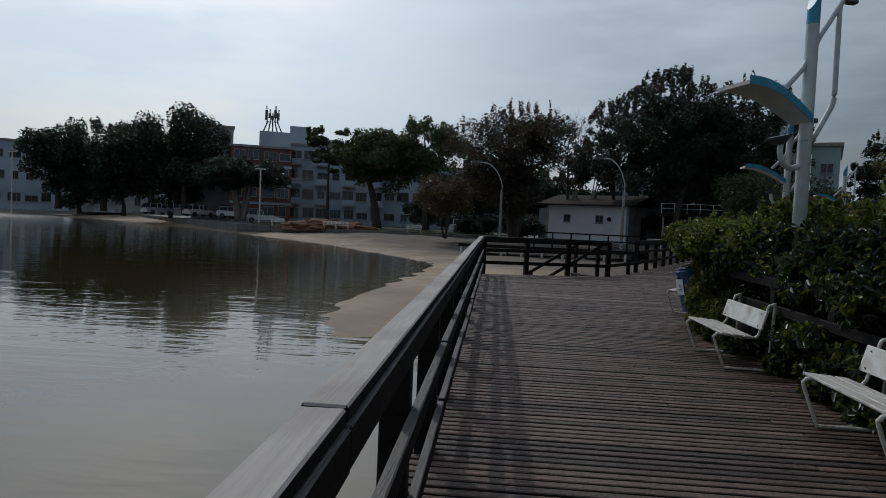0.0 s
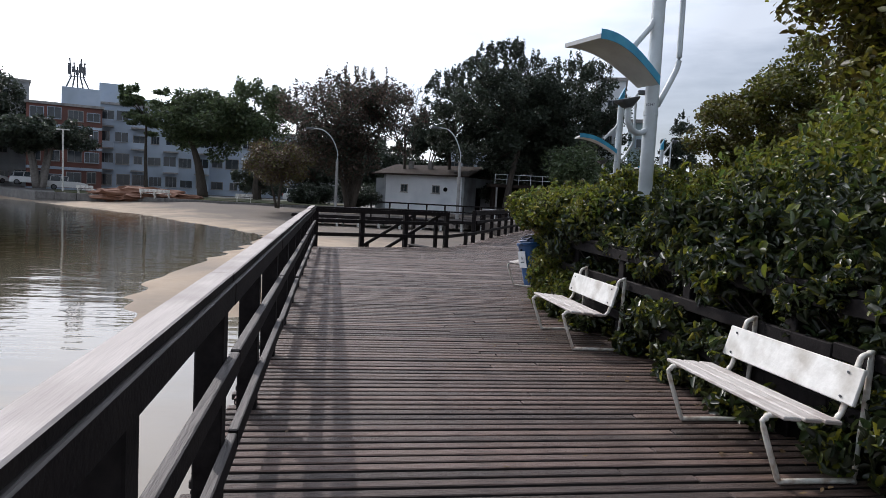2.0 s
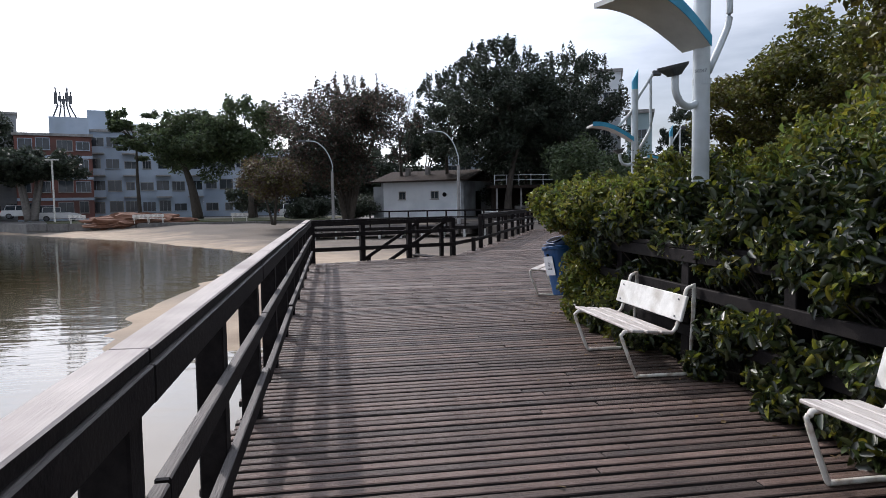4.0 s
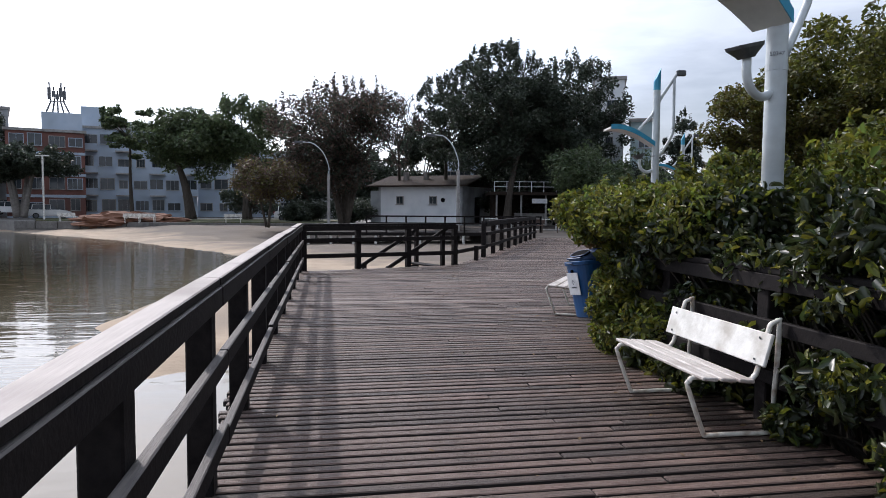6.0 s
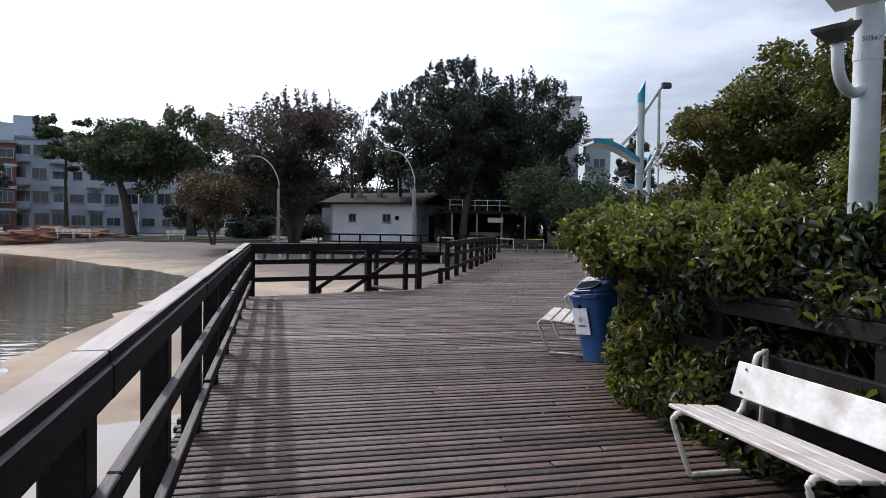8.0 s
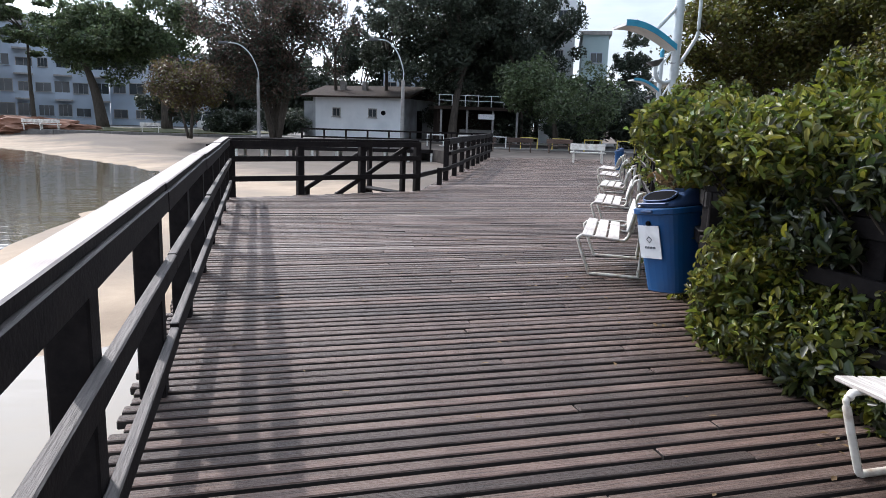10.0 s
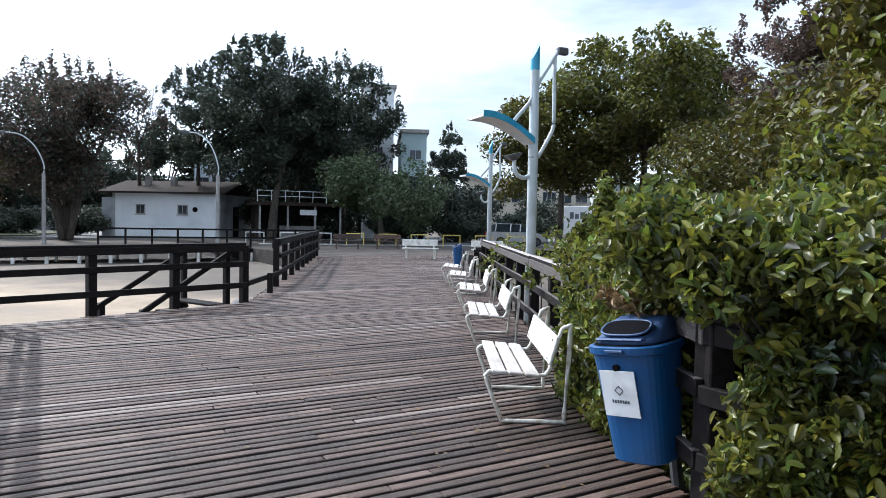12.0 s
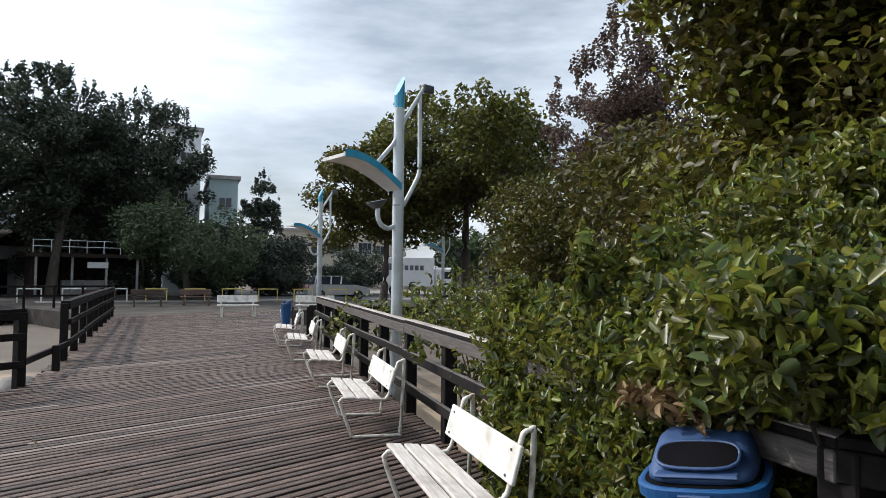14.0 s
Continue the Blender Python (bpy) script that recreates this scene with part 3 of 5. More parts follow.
# ---- railings ----
def railing(name, x0, y0, x1, y1, posts, side, label, cap=True, height=1.10, mids=(0.70, 0.34), over=0.0):
    """A timber railing from end to end; side +1: its rails stand on the walker's side to the right of the line."""
    L = math.hypot(x1 - x0, y1 - y0)
    m = pose(x0, y0, 0, 0, 0, math.degrees(math.atan2(y1 - y0, x1 - x0)))
    t = thing(name, m, label, "railing")
    s = -side                                        # local +y lies to the left of the line
    post_me = None
    for i in range(posts):
        x = L * i / (posts - 1)
        if post_me is None:
            o = part("post", box((-0.065, min(-s * 0.02, -s * 0.15), -0.28), (0.065, max(-s * 0.02, -s * 0.15), height - 0.047), None, 0.008), DARK_WOOD, t)
            post_me = o.data
        else:
            o = new("post", post_me)
            o.parent = t
        o.location = (x, 0, 0)
    r = random.Random(int(L * 100))
    L += over                                        # boards run on past the last post
    cap_out = 0.122 if cap else 0.158
    step = L / max(1, round(L / 3.0))
    k = 0
    while k * step < L - 0.01:                       # boards butt at the posts, each slightly off line
        a, b = k * step + 0.003, (k + 1) * step - 0.003
        c = Vector(((a + b) / 2, 0, height))
        tilt = Matrix.Translation(c) @ pose(0, 0, r.uniform(-0.003, 0.003), r.uniform(-1.0, 1.0), r.uniform(-0.15, 0.15), r.uniform(-0.12, 0.12)) @ Matrix.Translation(-c)
        ys = sorted((s * -0.008, -s * cap_out))
        bm = bmesh.new()
        add_box(bm, (a, ys[0], height - 0.045), (b, ys[1], height), tilt, 0.006)
        pale_top("handrail_board", bm, t) if cap else part("handrail_board", bm, DARK_WOOD, t)
        ys = sorted((s * -0.046, s * 0.004))
        bm = bmesh.new()
        add_box(bm, (a, ys[0], height - 0.158), (b, ys[1], height - 0.047), tilt, 0.005)
        part("fascia_board", bm, RAIL_TOP, t) if cap and side < 0 else pale_top("fascia_board", bm, t, top=RAIL_TOP) if cap else part("fascia_board", bm, DARK_WOOD, t)
        for z in mids:
            c = Vector(((a + b) / 2, 0, z))
            tilt = Matrix.Translation(c) @ pose(0, 0, r.uniform(-0.012, 0.012), r.uniform(-2, 2), r.uniform(-0.4, 0.4), r.uniform(-0.1, 0.1)) @ Matrix.Translation(-c)
            ys = sorted((s * -0.017, s * 0.030))
            bm = bmesh.new()
            add_box(bm, (a, ys[0], z - 0.05), (b, ys[1], z + 0.05), tilt, 0.006)
            pale_top("rail_board", bm, t, top=RAIL_TOP) if cap else part("rail_board", bm, DARK_WOOD, t)
        k += 1
    return t


railing("railing", 0.025, -27.37, 0.025, -0.31, 19, 1, "dark timber railing with bleached flat handrail above the water", height=1.112, mids=(0.67, 0.265), over=0.28)
railing("railing", 0.06, 0.02, 3.92, 1.43, 4, 1, "dark timber railing across the deck end beside beach stairs", cap=False)
railing("railing", 5.38, 4.15, 10.9, 16.6, 9, 1, "dark timber railing along the far boardwalk", cap=False)
railing("railing", 3.60, -27.0, 3.60, BEND_Y, 14, -1, "dark timber railing overgrown by leafy shrubs", cap=False)
railing("railing", 3.60, BEND_Y, 3.6 + 15.2 * TX, BEND_Y + 15.2 * TY, 11, -1, "dark timber railing with weathered handrail behind white benches")


railing("railing", 11.6, 5.4, 14.6, 0.9, 5, 1, "low dark railing on the park side", cap=False, height=0.82, mids=(0.45,))


low_rail = thing("low_rail", pose(3.95, 1.55, 0, 0, 0, 60.5), "low dark timber rail closing the gap by the stairs", "railing")
part("rail_board", box((0.05, -0.02, 0.28), (2.95, 0.03, 0.38), None, 0.005), DARK_WOOD, low_rail)
part("kick_board", box((0.05, -0.02, -0.10), (1.6, 0.03, -0.02), None, 0.005), DARK_WOOD, low_rail)
part("post", box((1.5, -0.13, -0.8), (1.6, -0.022, 0.42), None, 0.006), DARK_WOOD, low_rail)


# ---- stairs to the beach ----
def stairs():
    ang = math.degrees(math.atan2(1.41, 3.9))
    t = thing("beach_stairs", pose(3.3, 2.09, 0, 0, 0, 180 + ang + 4), "dark timber stairs with handrails going down to sand", "stairs")
    # local +x goes down towards the water
    for k in range(5):
        part("tread", box((0.31 * k, -0.62, -0.17 * (k + 1) + 0.12), (0.31 * k + 0.32, 0.62, -0.17 * (k + 1) + 0.16), None, 0.006), DARK_WOOD, t)
    for y in (-0.66, 0.66):
        bm = bmesh.new()
        add_box(bm, (0, -0.025, -0.10), (1.95, 0.025, 0.10), pose(-0.05, y, -0.10, 0, 29, 0))
        part("stringer", bm, DARK_WOOD, t)
        for x, z in ((0, 0.0), (1.62, -0.95)):
            part("post", box((x - 0.05, y - 0.05, z - 0.3), (x + 0.05, y + 0.05, z + 0.98), None, 0.008), DARK_WOOD, t)
        for z in (0.92,):
            bm = bmesh.new()
            add_box(bm, (-0.1, -0.025, -0.045), (2.05, 0.025, 0.045), pose(0, y + 0.076, z, 0, 29, 0), 0.005)
            part("handrail_board", bm, DARK_WOOD, t)
    return t


stairs()


# ---- benches ----
def bench(m, label, group="white benches along the boardwalk"):
    """Local +x runs along the seat, +y to the back; front feet on y = 0."""
    t = thing("park_bench", m, label, "bench", group)
    loop = [(0.02, 0.016), (0.0, 0.05), (-0.11, 0.34), (-0.10, 0.385), (-0.05, 0.405), (0.30, 0.375), (0.36, 0.40), (0.385, 0.45), (0.455, 0.70), (0.475, 0.745),
            (0.51, 0.755), (0.535, 0.72), (0.50, 0.06), (0.485, 0.016), (0.25, 0.016), (0.02, 0.016)]
    for x in (0.0, 1.08):
        pts = curve([(x, y, z) for y, z in loop], 3)
        part("side_frame", add_tube(bmesh.new(), pts, 0.016, 8, False, 1.25), TUBE_PAINT, t, "bent steel tube frame", smooth=True)
    part("crossbar", tube([(0, 0.20, 0.365), (1.08, 0.20, 0.365)], 0.011, 6), TUBE_PAINT, t)
    for k in range(3):
        y = -0.075 + k * 0.128
        z = 0.422 - 0.085 * (y + 0.05)
        bm = bmesh.new()
        add_box(bm, (-0.12, 0, -0.012), (1.20, 0.108, 0.012), pose(0, y, z, -5, 0, 0), 0.006)
        part("seat_slat", bm, SLAT_PAINT, t)
    bm = bmesh.new()
    add_box(bm, (-0.10, -0.013, -0.11), (1.18, 0.013, 0.11), pose(0, 0.395, 0.585, -15.5, 0, 0), 0.006)
    back = part("backrest", bm, WHITE_PAINT, t, "white painted board")
    for x in (0.0, 1.08):
        for dz in (-0.07, 0.07):
            part("bolt", tube([(x, 0.378 + dz * 0.27, 0.585 + dz), (x, 0.372 + dz * 0.27, 0.585 + dz)], 0.009, 6), LAMP_GREY, back)
    return t


first = bench(pose(3.00, -10.87, 0, 0, 0, -90), "white painted bench with slatted seat beside the hedge")
copy_thing(first, pose(3.02, -14.15, 0, 0, 0, -90))
copy_thing(first, pose(3.02, -17.9, 0, 0, 0, -90))
for k, (x, y) in enumerate(((3.73, -6.91), (5.32, -4.15), (6.86, -1.45), (8.35, 1.35), (9.62, 3.75))):
    a = 32.0 + (k - 2) * 0.8
    copy_thing(first, pose(x + 1.08 * math.sin(radians(a)), y + 1.08 * math.cos(radians(a)), 0, 0, 0, -90 - a))


# ---- litter bin ----
def superellipse(w, d, z, n=28, p=4.0):
    out = []
    for k in range(n):
        a = 2 * math.pi * k / n
        c, s = math.cos(a), math.sin(a)
        out.append((w * math.copysign(abs(c) ** (2 / p), c), d * math.copysign(abs(s) ** (2 / p), s), z))
    return out


def loft(rings, cap=True):
    bm = bmesh.new()
    vs = [[bm.verts.new(q) for q in r] for r in rings]
    n = len(rings[0])
    for a, b in zip(vs, vs[1:]):
        for k in range(n):
            bm.faces.new((a[k], a[(k + 1) % n], b[(k + 1) % n], b[k]))
    if cap:
        bm.faces.new(vs[0][::-1])
        bm.faces.new(vs[-1])
    return bm


def litter_bin(m, label):
    """Local -y is the front with the mouth; hangs from its back at y = 0.17."""
    t = thing("litter_bin", m, label, "litter bin", "blue litter bins")
    body = part("body", loft([superellipse(w, d, z, 28, 3.3) for w, d, z in ((0.135, 0.10, 0.0), (0.145, 0.11, 0.01), (0.19, 0.15, 0.56), (0.205, 0.163, 0.565), (0.207, 0.165, 0.60), (0.195, 0.155, 0.605))]),
                BIN_BLUE, t, "tapered blue plastic body", smooth=False)
    # Black disc under the lid: the gap's shade put in as colour.
    part("lid_gap_shade", loft([superellipse(w, d, z, 28, 3.3) for w, d, z in ((0.185, 0.146, 0.606), (0.183, 0.144, 0.609))]), BLACK, t, "dark gap under the lid")
    rings = []
    for w, d, z, back in ((0.160, 0.124, 0.60, 0.012), (0.172, 0.136, 0.610, 0.012), (0.172, 0.136, 0.632, 0.012), (0.166, 0.124, 0.642, 0.018), (0.160, 0.094, 0.676, 0.046), (0.150, 0.066, 0.708, 0.072), (0.130, 0.046, 0.722, 0.084), (0.08, 0.024, 0.726, 0.09)):
        rings.append([(x, y + back, z) for x, y, z in superellipse(w, d, z, 28, 3.6)])
    lid = part("lid", loft(rings), BIN_LID, t, "dusty rounded lid with slanted front", smooth=True)
    lean = pose(0, -0.060, 0.680, -58, 0, 0)         # the mouth's slanted plane
    oval = superellipse(0.124, 0.052, 0, 24, 3.0)
    # Flush black cap, no hole: the opening's inner shade put in as colour.
    part("mouth", loft([[lean @ Vector((x, off, z)) for x, z, _ in oval] for off in (-0.010, 0.03)]), BLACK, lid, "dark opening")
    part("mouth_rim", add_tube(bmesh.new(), [lean @ Vector((x * 1.05, -0.006, z * 1.08)) for x, z, _ in oval + oval[:1]], 0.0065, 6), BIN_LID, lid, smooth=True)
    part("lip", box((-0.13, -0.136, 0.628), (0.13, -0.09, 0.642), None, 0.006), BIN_LID, lid)
    slope = math.degrees(math.atan2(0.04, 0.55))
    part("sticker", box((-0.105, -0.002, 0), (0.085, 0.002, 0.235), pose(0, -0.1365, 0.25, slope, 0, 0)), STICKER, t, "white label with a small emblem")
    sign = pose(0, -0.1395, 0.25, slope, 0, 0)
    bm = bmesh.new()
    for k in range(4):
        add_box(bm, (-0.018, -0.001, -0.002), (0.018, 0.001, 0.002), sign @ pose(-0.01, 0, 0.135, 0, 45 + 90 * k, 0) @ pose(0, 0, 0.016))
    part("emblem", bm, INK, t)
    bm = bmesh.new()
    for k in range(7):
        add_box(bm, (-0.055 + 0.014 * k, -0.001, 0.07), (-0.046 + 0.014 * k, 0.001, 0.086), sign)
    part("lettering", bm, INK, t)
    part("latch", tube([(-0.01, -0.158, 0.50), (-0.01, -0.140, 0.50)], 0.017, 12), BLACK, t)
    part("rim_tab", box((-0.05, -0.176, 0.578), (0.05, -0.163, 0.592), None, 0.003), BIN_LID, t)
    part("bracket", box((-0.05, 0.10, 0.30), (0.05, 0.26, 0.36)), LAMP_GREY, t)
    part("bin_post", tube([(0, 0.20, -0.28), (0, 0.20, 0.55)], 0.03, 8), LAMP_GREY, t)
    return t


bin_1 = litter_bin(pose(3.66, -8.47, 0.23, 0, 0, -77) @ pose(0, 0, 0, 3, -7, 0) @ Matrix.Diagonal((1.14, 1.45, 1.10, 1)), "blue plastic litter bin with white label beside leafy shrubs")
bin_2 = litter_bin(pose(12.1, 7.2, 0.15, 0, 0, -90 - TURN), "blue plastic litter bin at the far railing")


# ---- light masts ----
def mast(m, label):
    """A tapered pole with a slanted blue tip, a curved blade, a bracket loop and a low hooked lamp. Local -x: the blade's side."""
    t = thing("light_mast", m, label, "lamp post", "light masts along the boardwalk")
    bm = bmesh.new()
    n = 20
    rings = []
    for z, r in ((-0.9, 0.084), (2.4, 0.079), (4.0, 0.074)):
        rings.append([bm.verts.new((r * math.cos(2 * math.pi * k / n), r * math.sin(2 * math.pi * k / n), z)) for k in range(n)])
    for a, b in zip(rings, rings[1:]):
        for k in range(n):
            bm.faces.new((a[k], a[(k + 1) % n], b[(k + 1) % n], b[k]))
    bm.faces.new(rings[0][::-1])
    pole = part("pole", bm, MAST_PAINT, t, smooth=True)
    r = 0.074
    part("tip", loft([[(r * math.cos(2 * math.pi * k / n), r * math.sin(2 * math.pi * k / n), 4.0 + h * (0.17 + 0.30 * (1 + math.cos(2 * math.pi * k / n)) / 2)) for k in range(n)] for h in (0, 1)]), SAIL_BLUE, t, "blue slanted tip")
    for z in (2.52, 0.62):
        part("collar", add_tube(bmesh.new(), [(0, 0, z - 0.025), (0, 0, z + 0.025)], 0.083, 20), LAMP_GREY if z < 1 else MAST_PAINT, t)
    # curved blade
    v, f = [], []
    ns = 12
    for i in range(ns + 1):
        a = i / ns
        x, z = -0.07 - 0.97 * a, 2.82 + 0.37 * math.sin(a * 1.7) * (1 - 0.08 * a)
        w = 0.17 + 0.13 * a
        for dz in (0, 0.045):
            v += [(x, -w, z + dz), (x, w, z + dz)]
    for i in range(ns):
        b = 4 * i
        f += [(b, b + 1, b + 5, b + 4), (b + 2, b + 6, b + 7, b + 3), (b, b + 4, b + 6, b + 2), (b + 1, b + 3, b + 7, b + 5)]
    f += [(0, 2, 3, 1), (4 * ns, 4 * ns + 1, 4 * ns + 3, 4 * ns + 2)]
    blade = raw("blade", v, f, SAIL_WHITE, t, "curved grey blade")
    ev, ef = [], []
    for i in range(ns + 1):
        a = i / ns
        x, z = -0.07 - 0.97 * a, 2.82 + 0.37 * math.sin(a * 1.7) * (1 - 0.08 * a)
        w = 0.17 + 0.13 * a
        ev += [(x, -w - 0.012, z - 0.01), (x, -w - 0.004, z - 0.01), (x, -w - 0.004, z + 0.09), (x, -w - 0.012, z + 0.09)]
    for i in range(ns):
        b = 4 * i
        ef += [(b, b + 4, b + 5, b + 1), (b + 1, b + 5, b + 6, b + 2), (b + 2, b + 6, b + 7, b + 3), (b + 3, b + 7, b + 4, b)]
    raw("blade_edge", ev, ef, SAIL_BLUE, blade, "blue edge")
    # tube brackets
    part("bracket", tube(curve([(0.09, 0, 2.62), (0.30, 0, 2.98), (0.36, 0, 3.12), (0.37, 0, 3.3), (0.36, 0, 4.25)], 4), 0.032, 8), MAST_PAINT, t, smooth=True)
    part("bracket", tube([(-0.36, 0, 3.18), (-0.09, 0, 3.48), (0.10, 0, 3.86), (0.44, 0, 4.38)], 0.032, 8), MAST_PAINT, t, smooth=True)
    lamp = part("lamp_head", box((0.40, -0.05, 4.30), (0.60, 0.05, 4.42), pose(0, 0, 0, 0, 0, 0), 0.02), LAMP_GREY, t, "grey lamp head")
    hook = part("hook", tube(curve([(-0.06, 0, 2.32), (-0.17, 0, 2.285), (-0.28, 0, 2.33), (-0.335, 0, 2.43), (-0.34, 0, 2.56)], 5), 0.034, 10), MAST_PAINT, t, smooth=True)
    bm = bmesh.new()
    top, foot = superellipse(0.135, 0.10, 0.055, 20, 5.0), superellipse(0.055, 0.05, -0.045, 20, 4.0)
    bm.free()
    bm = loft([foot, superellipse(0.075, 0.065, -0.02, 20, 4.0), superellipse(0.128, 0.095, 0.03, 20, 5.0), top])
    bm.transform(pose(-0.355, 0, 2.60, 0, -14, 0))
    part("floodlight", bm, LAMP_GREY, t, "grey floodlight")
    return t


mast_1 = mast(pose(4.18, -10.92, 0, 0, 0, 18) @ Matrix.Scale(1.05, 4), "pale blue grey light mast rising from the hedge")
number = bpy.data.curves.new("number", "FONT")
number.body, number.size, number.align_x, number.extrude = "50347", 0.042, "CENTER", 0.001
num = new("number", number)
num.parent = mast_1
num.matrix_local = pose(0, 0, 0, 0, 0, -52) @ pose(0.0, -0.082, 2.60, 90, 0, 0)
number.materials.append(INK)
copy_thing(mast_1, pose(7.45, -2.5, 0, 0, 0, -8) @ Matrix.Scale(1 / 1.05, 4))
copy_thing(mast_1, pose(14.2, 8.5, 0, 0, 0, -10) @ Matrix.Scale(1 / 1.05, 4))
copy_thing(mast_1, pose(26.0, 14.1, 0, 0, 0, -20) @ Matrix.Scale(1 / 1.05, 4))


# ---- shrubs and trees near the boardwalk ----
def shrub(name, blobs, leaves, label, leaf=0.09, share=0.42, category="shrub", material=None):
    x, y = blobs[0][0], blobs[0][1]
    t = thing(name, pose(x, y, -0.5), label, category)
    local = [(b[0] - x, b[1] - y, b[2] + 0.5, b[3], b[4], b[5]) for b in blobs]
    bm = bmesh.new()
    for b in local:
        for k in range(2 if b[3] > 0.12 else 0):
            a = rng.uniform(0, 6.28)
            end = Vector((b[0] + 0.5 * b[3] * math.cos(a), b[1] + 0.5 * b[4] * math.sin(a), b[2] + b[5] * rng.uniform(-0.2, 0.4)))
            foot = Vector((max(b[0] + 0.45, 4.2 - x), b[1] - 0.25 + 0.15 * math.sin(a), -0.05))
            q = curve([foot, foot * 0.45 + end * 0.55 + Vector((0.12, 0, 0.15)), end], 4)
            add_tube(bm, q, [0.020 * (1 - 0.75 * i / (len(q) - 1)) for i in range(len(q))], 5)
    tagged(part("stem_tangle", bm, BARK, t), kind="stuff")
    leaf_mesh("leaves", blob_points(leaves, local, 0.45), leaf, material or LEAF_HEDGE, t, extra=LEAF_YELLOW, share=share, up=0.1, fine=True, droop=0.6, aspect=0.5)
    return t


r = random.Random(3)


def hedge_blobs(x0, x1, y0, y1, z_top, n, size, low=-0.4):
    out = []
    for _ in range(n):
        x, y = r.uniform(x0, x1), r.uniform(y0, y1)
        s = size * r.uniform(0.7, 1.3)
        top = z_top(x, y) - s * 0.8
        z = top if r.random() < 0.62 else r.uniform(low, top)
        out.append((x, y, z, s, s, s * 0.85))
        if z == top:                                 # young shoots that stand out of the top
            for _ in range(3):
                a, q = r.uniform(0, 6.28), r.uniform(0.1, 0.9)
                w = r.uniform(0.05, 0.10)
                out.append((x + q * s * math.cos(a), y + q * s * math.sin(a), z + 0.85 * s * math.sqrt(1 - q * q) + 0.08, w, w, r.uniform(0.12, 0.26)))
    return out


# the bulge over the rail by the bin, then the bank behind
front = []
for k in range(8):
    y = -10.55 + 0.29 * k
    for z in (0.05, 0.38, 0.70, 1.02, 1.36):
        if 0.6 < z < 1.1 and (k < 3 or k < 6 and r.random() < 0.5):
            continue
        s = r.uniform(0.24, 0.38)
        if z < 0.6 and r.random() < 0.15:               # gaps of dark undergrowth at the foot
            continue
        front.append((3.68 + r.uniform(-0.06, 0.10) + 0.10 * (z > 1.2) + 0.03 * (z < 0.6), y + r.uniform(-0.12, 0.12), z + r.uniform(-0.1, 0.1), s, s, s))
for k in range(9):
    q = 0.55 + 0.29 * k
    for z in (0.15, 0.5, 0.85, 1.15, 1.45):
        if z > 1.5 - 0.08 * k:
            continue
        s = r.uniform(0.25, 0.36)
        off = s - 0.31 + r.uniform(0, 0.14) + 0.06 * (z < 0.9)
        front.append((3.6 + q * TX + off * TY, BEND_Y + q * TY - off * TX, z + r.uniform(-0.1, 0.1), s, s, s))
front = [(q[0] + (0.36 if abs(q[1] + 8.5) < 0.5 and q[2] < 1.12 else 0), *q[1:]) for q in front]
overhang = []                                        # leafy boughs that lean out over the deck above the bin
for k in range(18):
    q = r.uniform(0.2, 0.31)
    overhang.append((r.uniform(3.28, 3.55) + 0.1 * (k % 3 == 0), r.uniform(-10.2, -8.5), r.uniform(1.32, 1.54), q, q, q * 0.8))
for k in range(18):                                  # loose sprigs beside and under the bin
    q = r.uniform(0.10, 0.19)
    overhang.append((r.uniform(3.40, 3.60), r.uniform(-9.9, -8.95), r.uniform(0.05, 1.05), q, q, q * 0.8))


def clear_of_benches(blobs):
    """Only the blobs that stay behind the slanted railing."""
    return [b for b in blobs if b[1] < BEND_Y + 0.95 or (b[0] - 3.6) * TY - (b[1] - BEND_Y) * TX > b[3] - 0.33]


shrub("shrub", [(4.3, -9.0, 1.4, 0.5, 0.6, 0.40)] + clear_of_benches(front + overhang + hedge_blobs(4.0, 5.2, -10.8, -6.0, lambda x, y: 1.74 + 0.1 * (x - 4) - 0.2 * max(0, y + 8.3), 34, 0.40)), 112000,
      "dense leafy green shrub spilling over the railing", leaf=0.067)
shrub("shrub", hedge_blobs(4.25, 6.2, -15.5, -10.2, lambda x, y: 1.45 + 0.30 * (x - 4.2), 40, 0.48), 30000, "dense leafy shrub behind the railing", share=0.16, material=LEAF_HEDGE_SHADED)
shrub("shrub", hedge_blobs(4.0, 4.5, -20.5, -10.6, lambda x, y: 1.0 + 0.3 * (x - 4), 44, 0.34), 24000, "leafy shrub growing through the railing", share=0.10, material=LEAF_HEDGE_SHADED)
def behind_backrests(blobs):
    """Shoots give way to the backs of the three benches."""
    return [(b[0] + (0.16 if any(y0 - 1.3 < b[1] < y0 + 0.2 for y0 in (-10.87, -14.15, -17.9)) and b[2] + b[5] > 0.3 else 0), *b[1:]) for b in blobs]


shrub("shrub", behind_backrests(hedge_blobs(3.60, 3.95, -20, -10.3, lambda x, y: 1.40, 150, 0.20, low=-0.1)), 40000, "thin leafy shoots along the railing foot", share=0.12, material=LEAF_HEDGE_SHADED)
shrub("shrub", clear_of_benches(hedge_blobs(5.2, 8.6, -11, -4.6, lambda x, y: 1.74 + 0.05 * (x - 5) - 0.24 * max(0, y + 8.8) + 0.22 * max(0, -9 - y), 46, 0.55)), 32000, "tall mass of glossy green shrubs", share=0.3)
shrub("shrub", hedge_blobs(5.8, 9.5, -20, -10, lambda x, y: 1.9 + 0.62 * (x - 5.8), 60, 0.7), 34000, "tall yellow green shrubs on the bank", share=0.62, leaf=0.12)
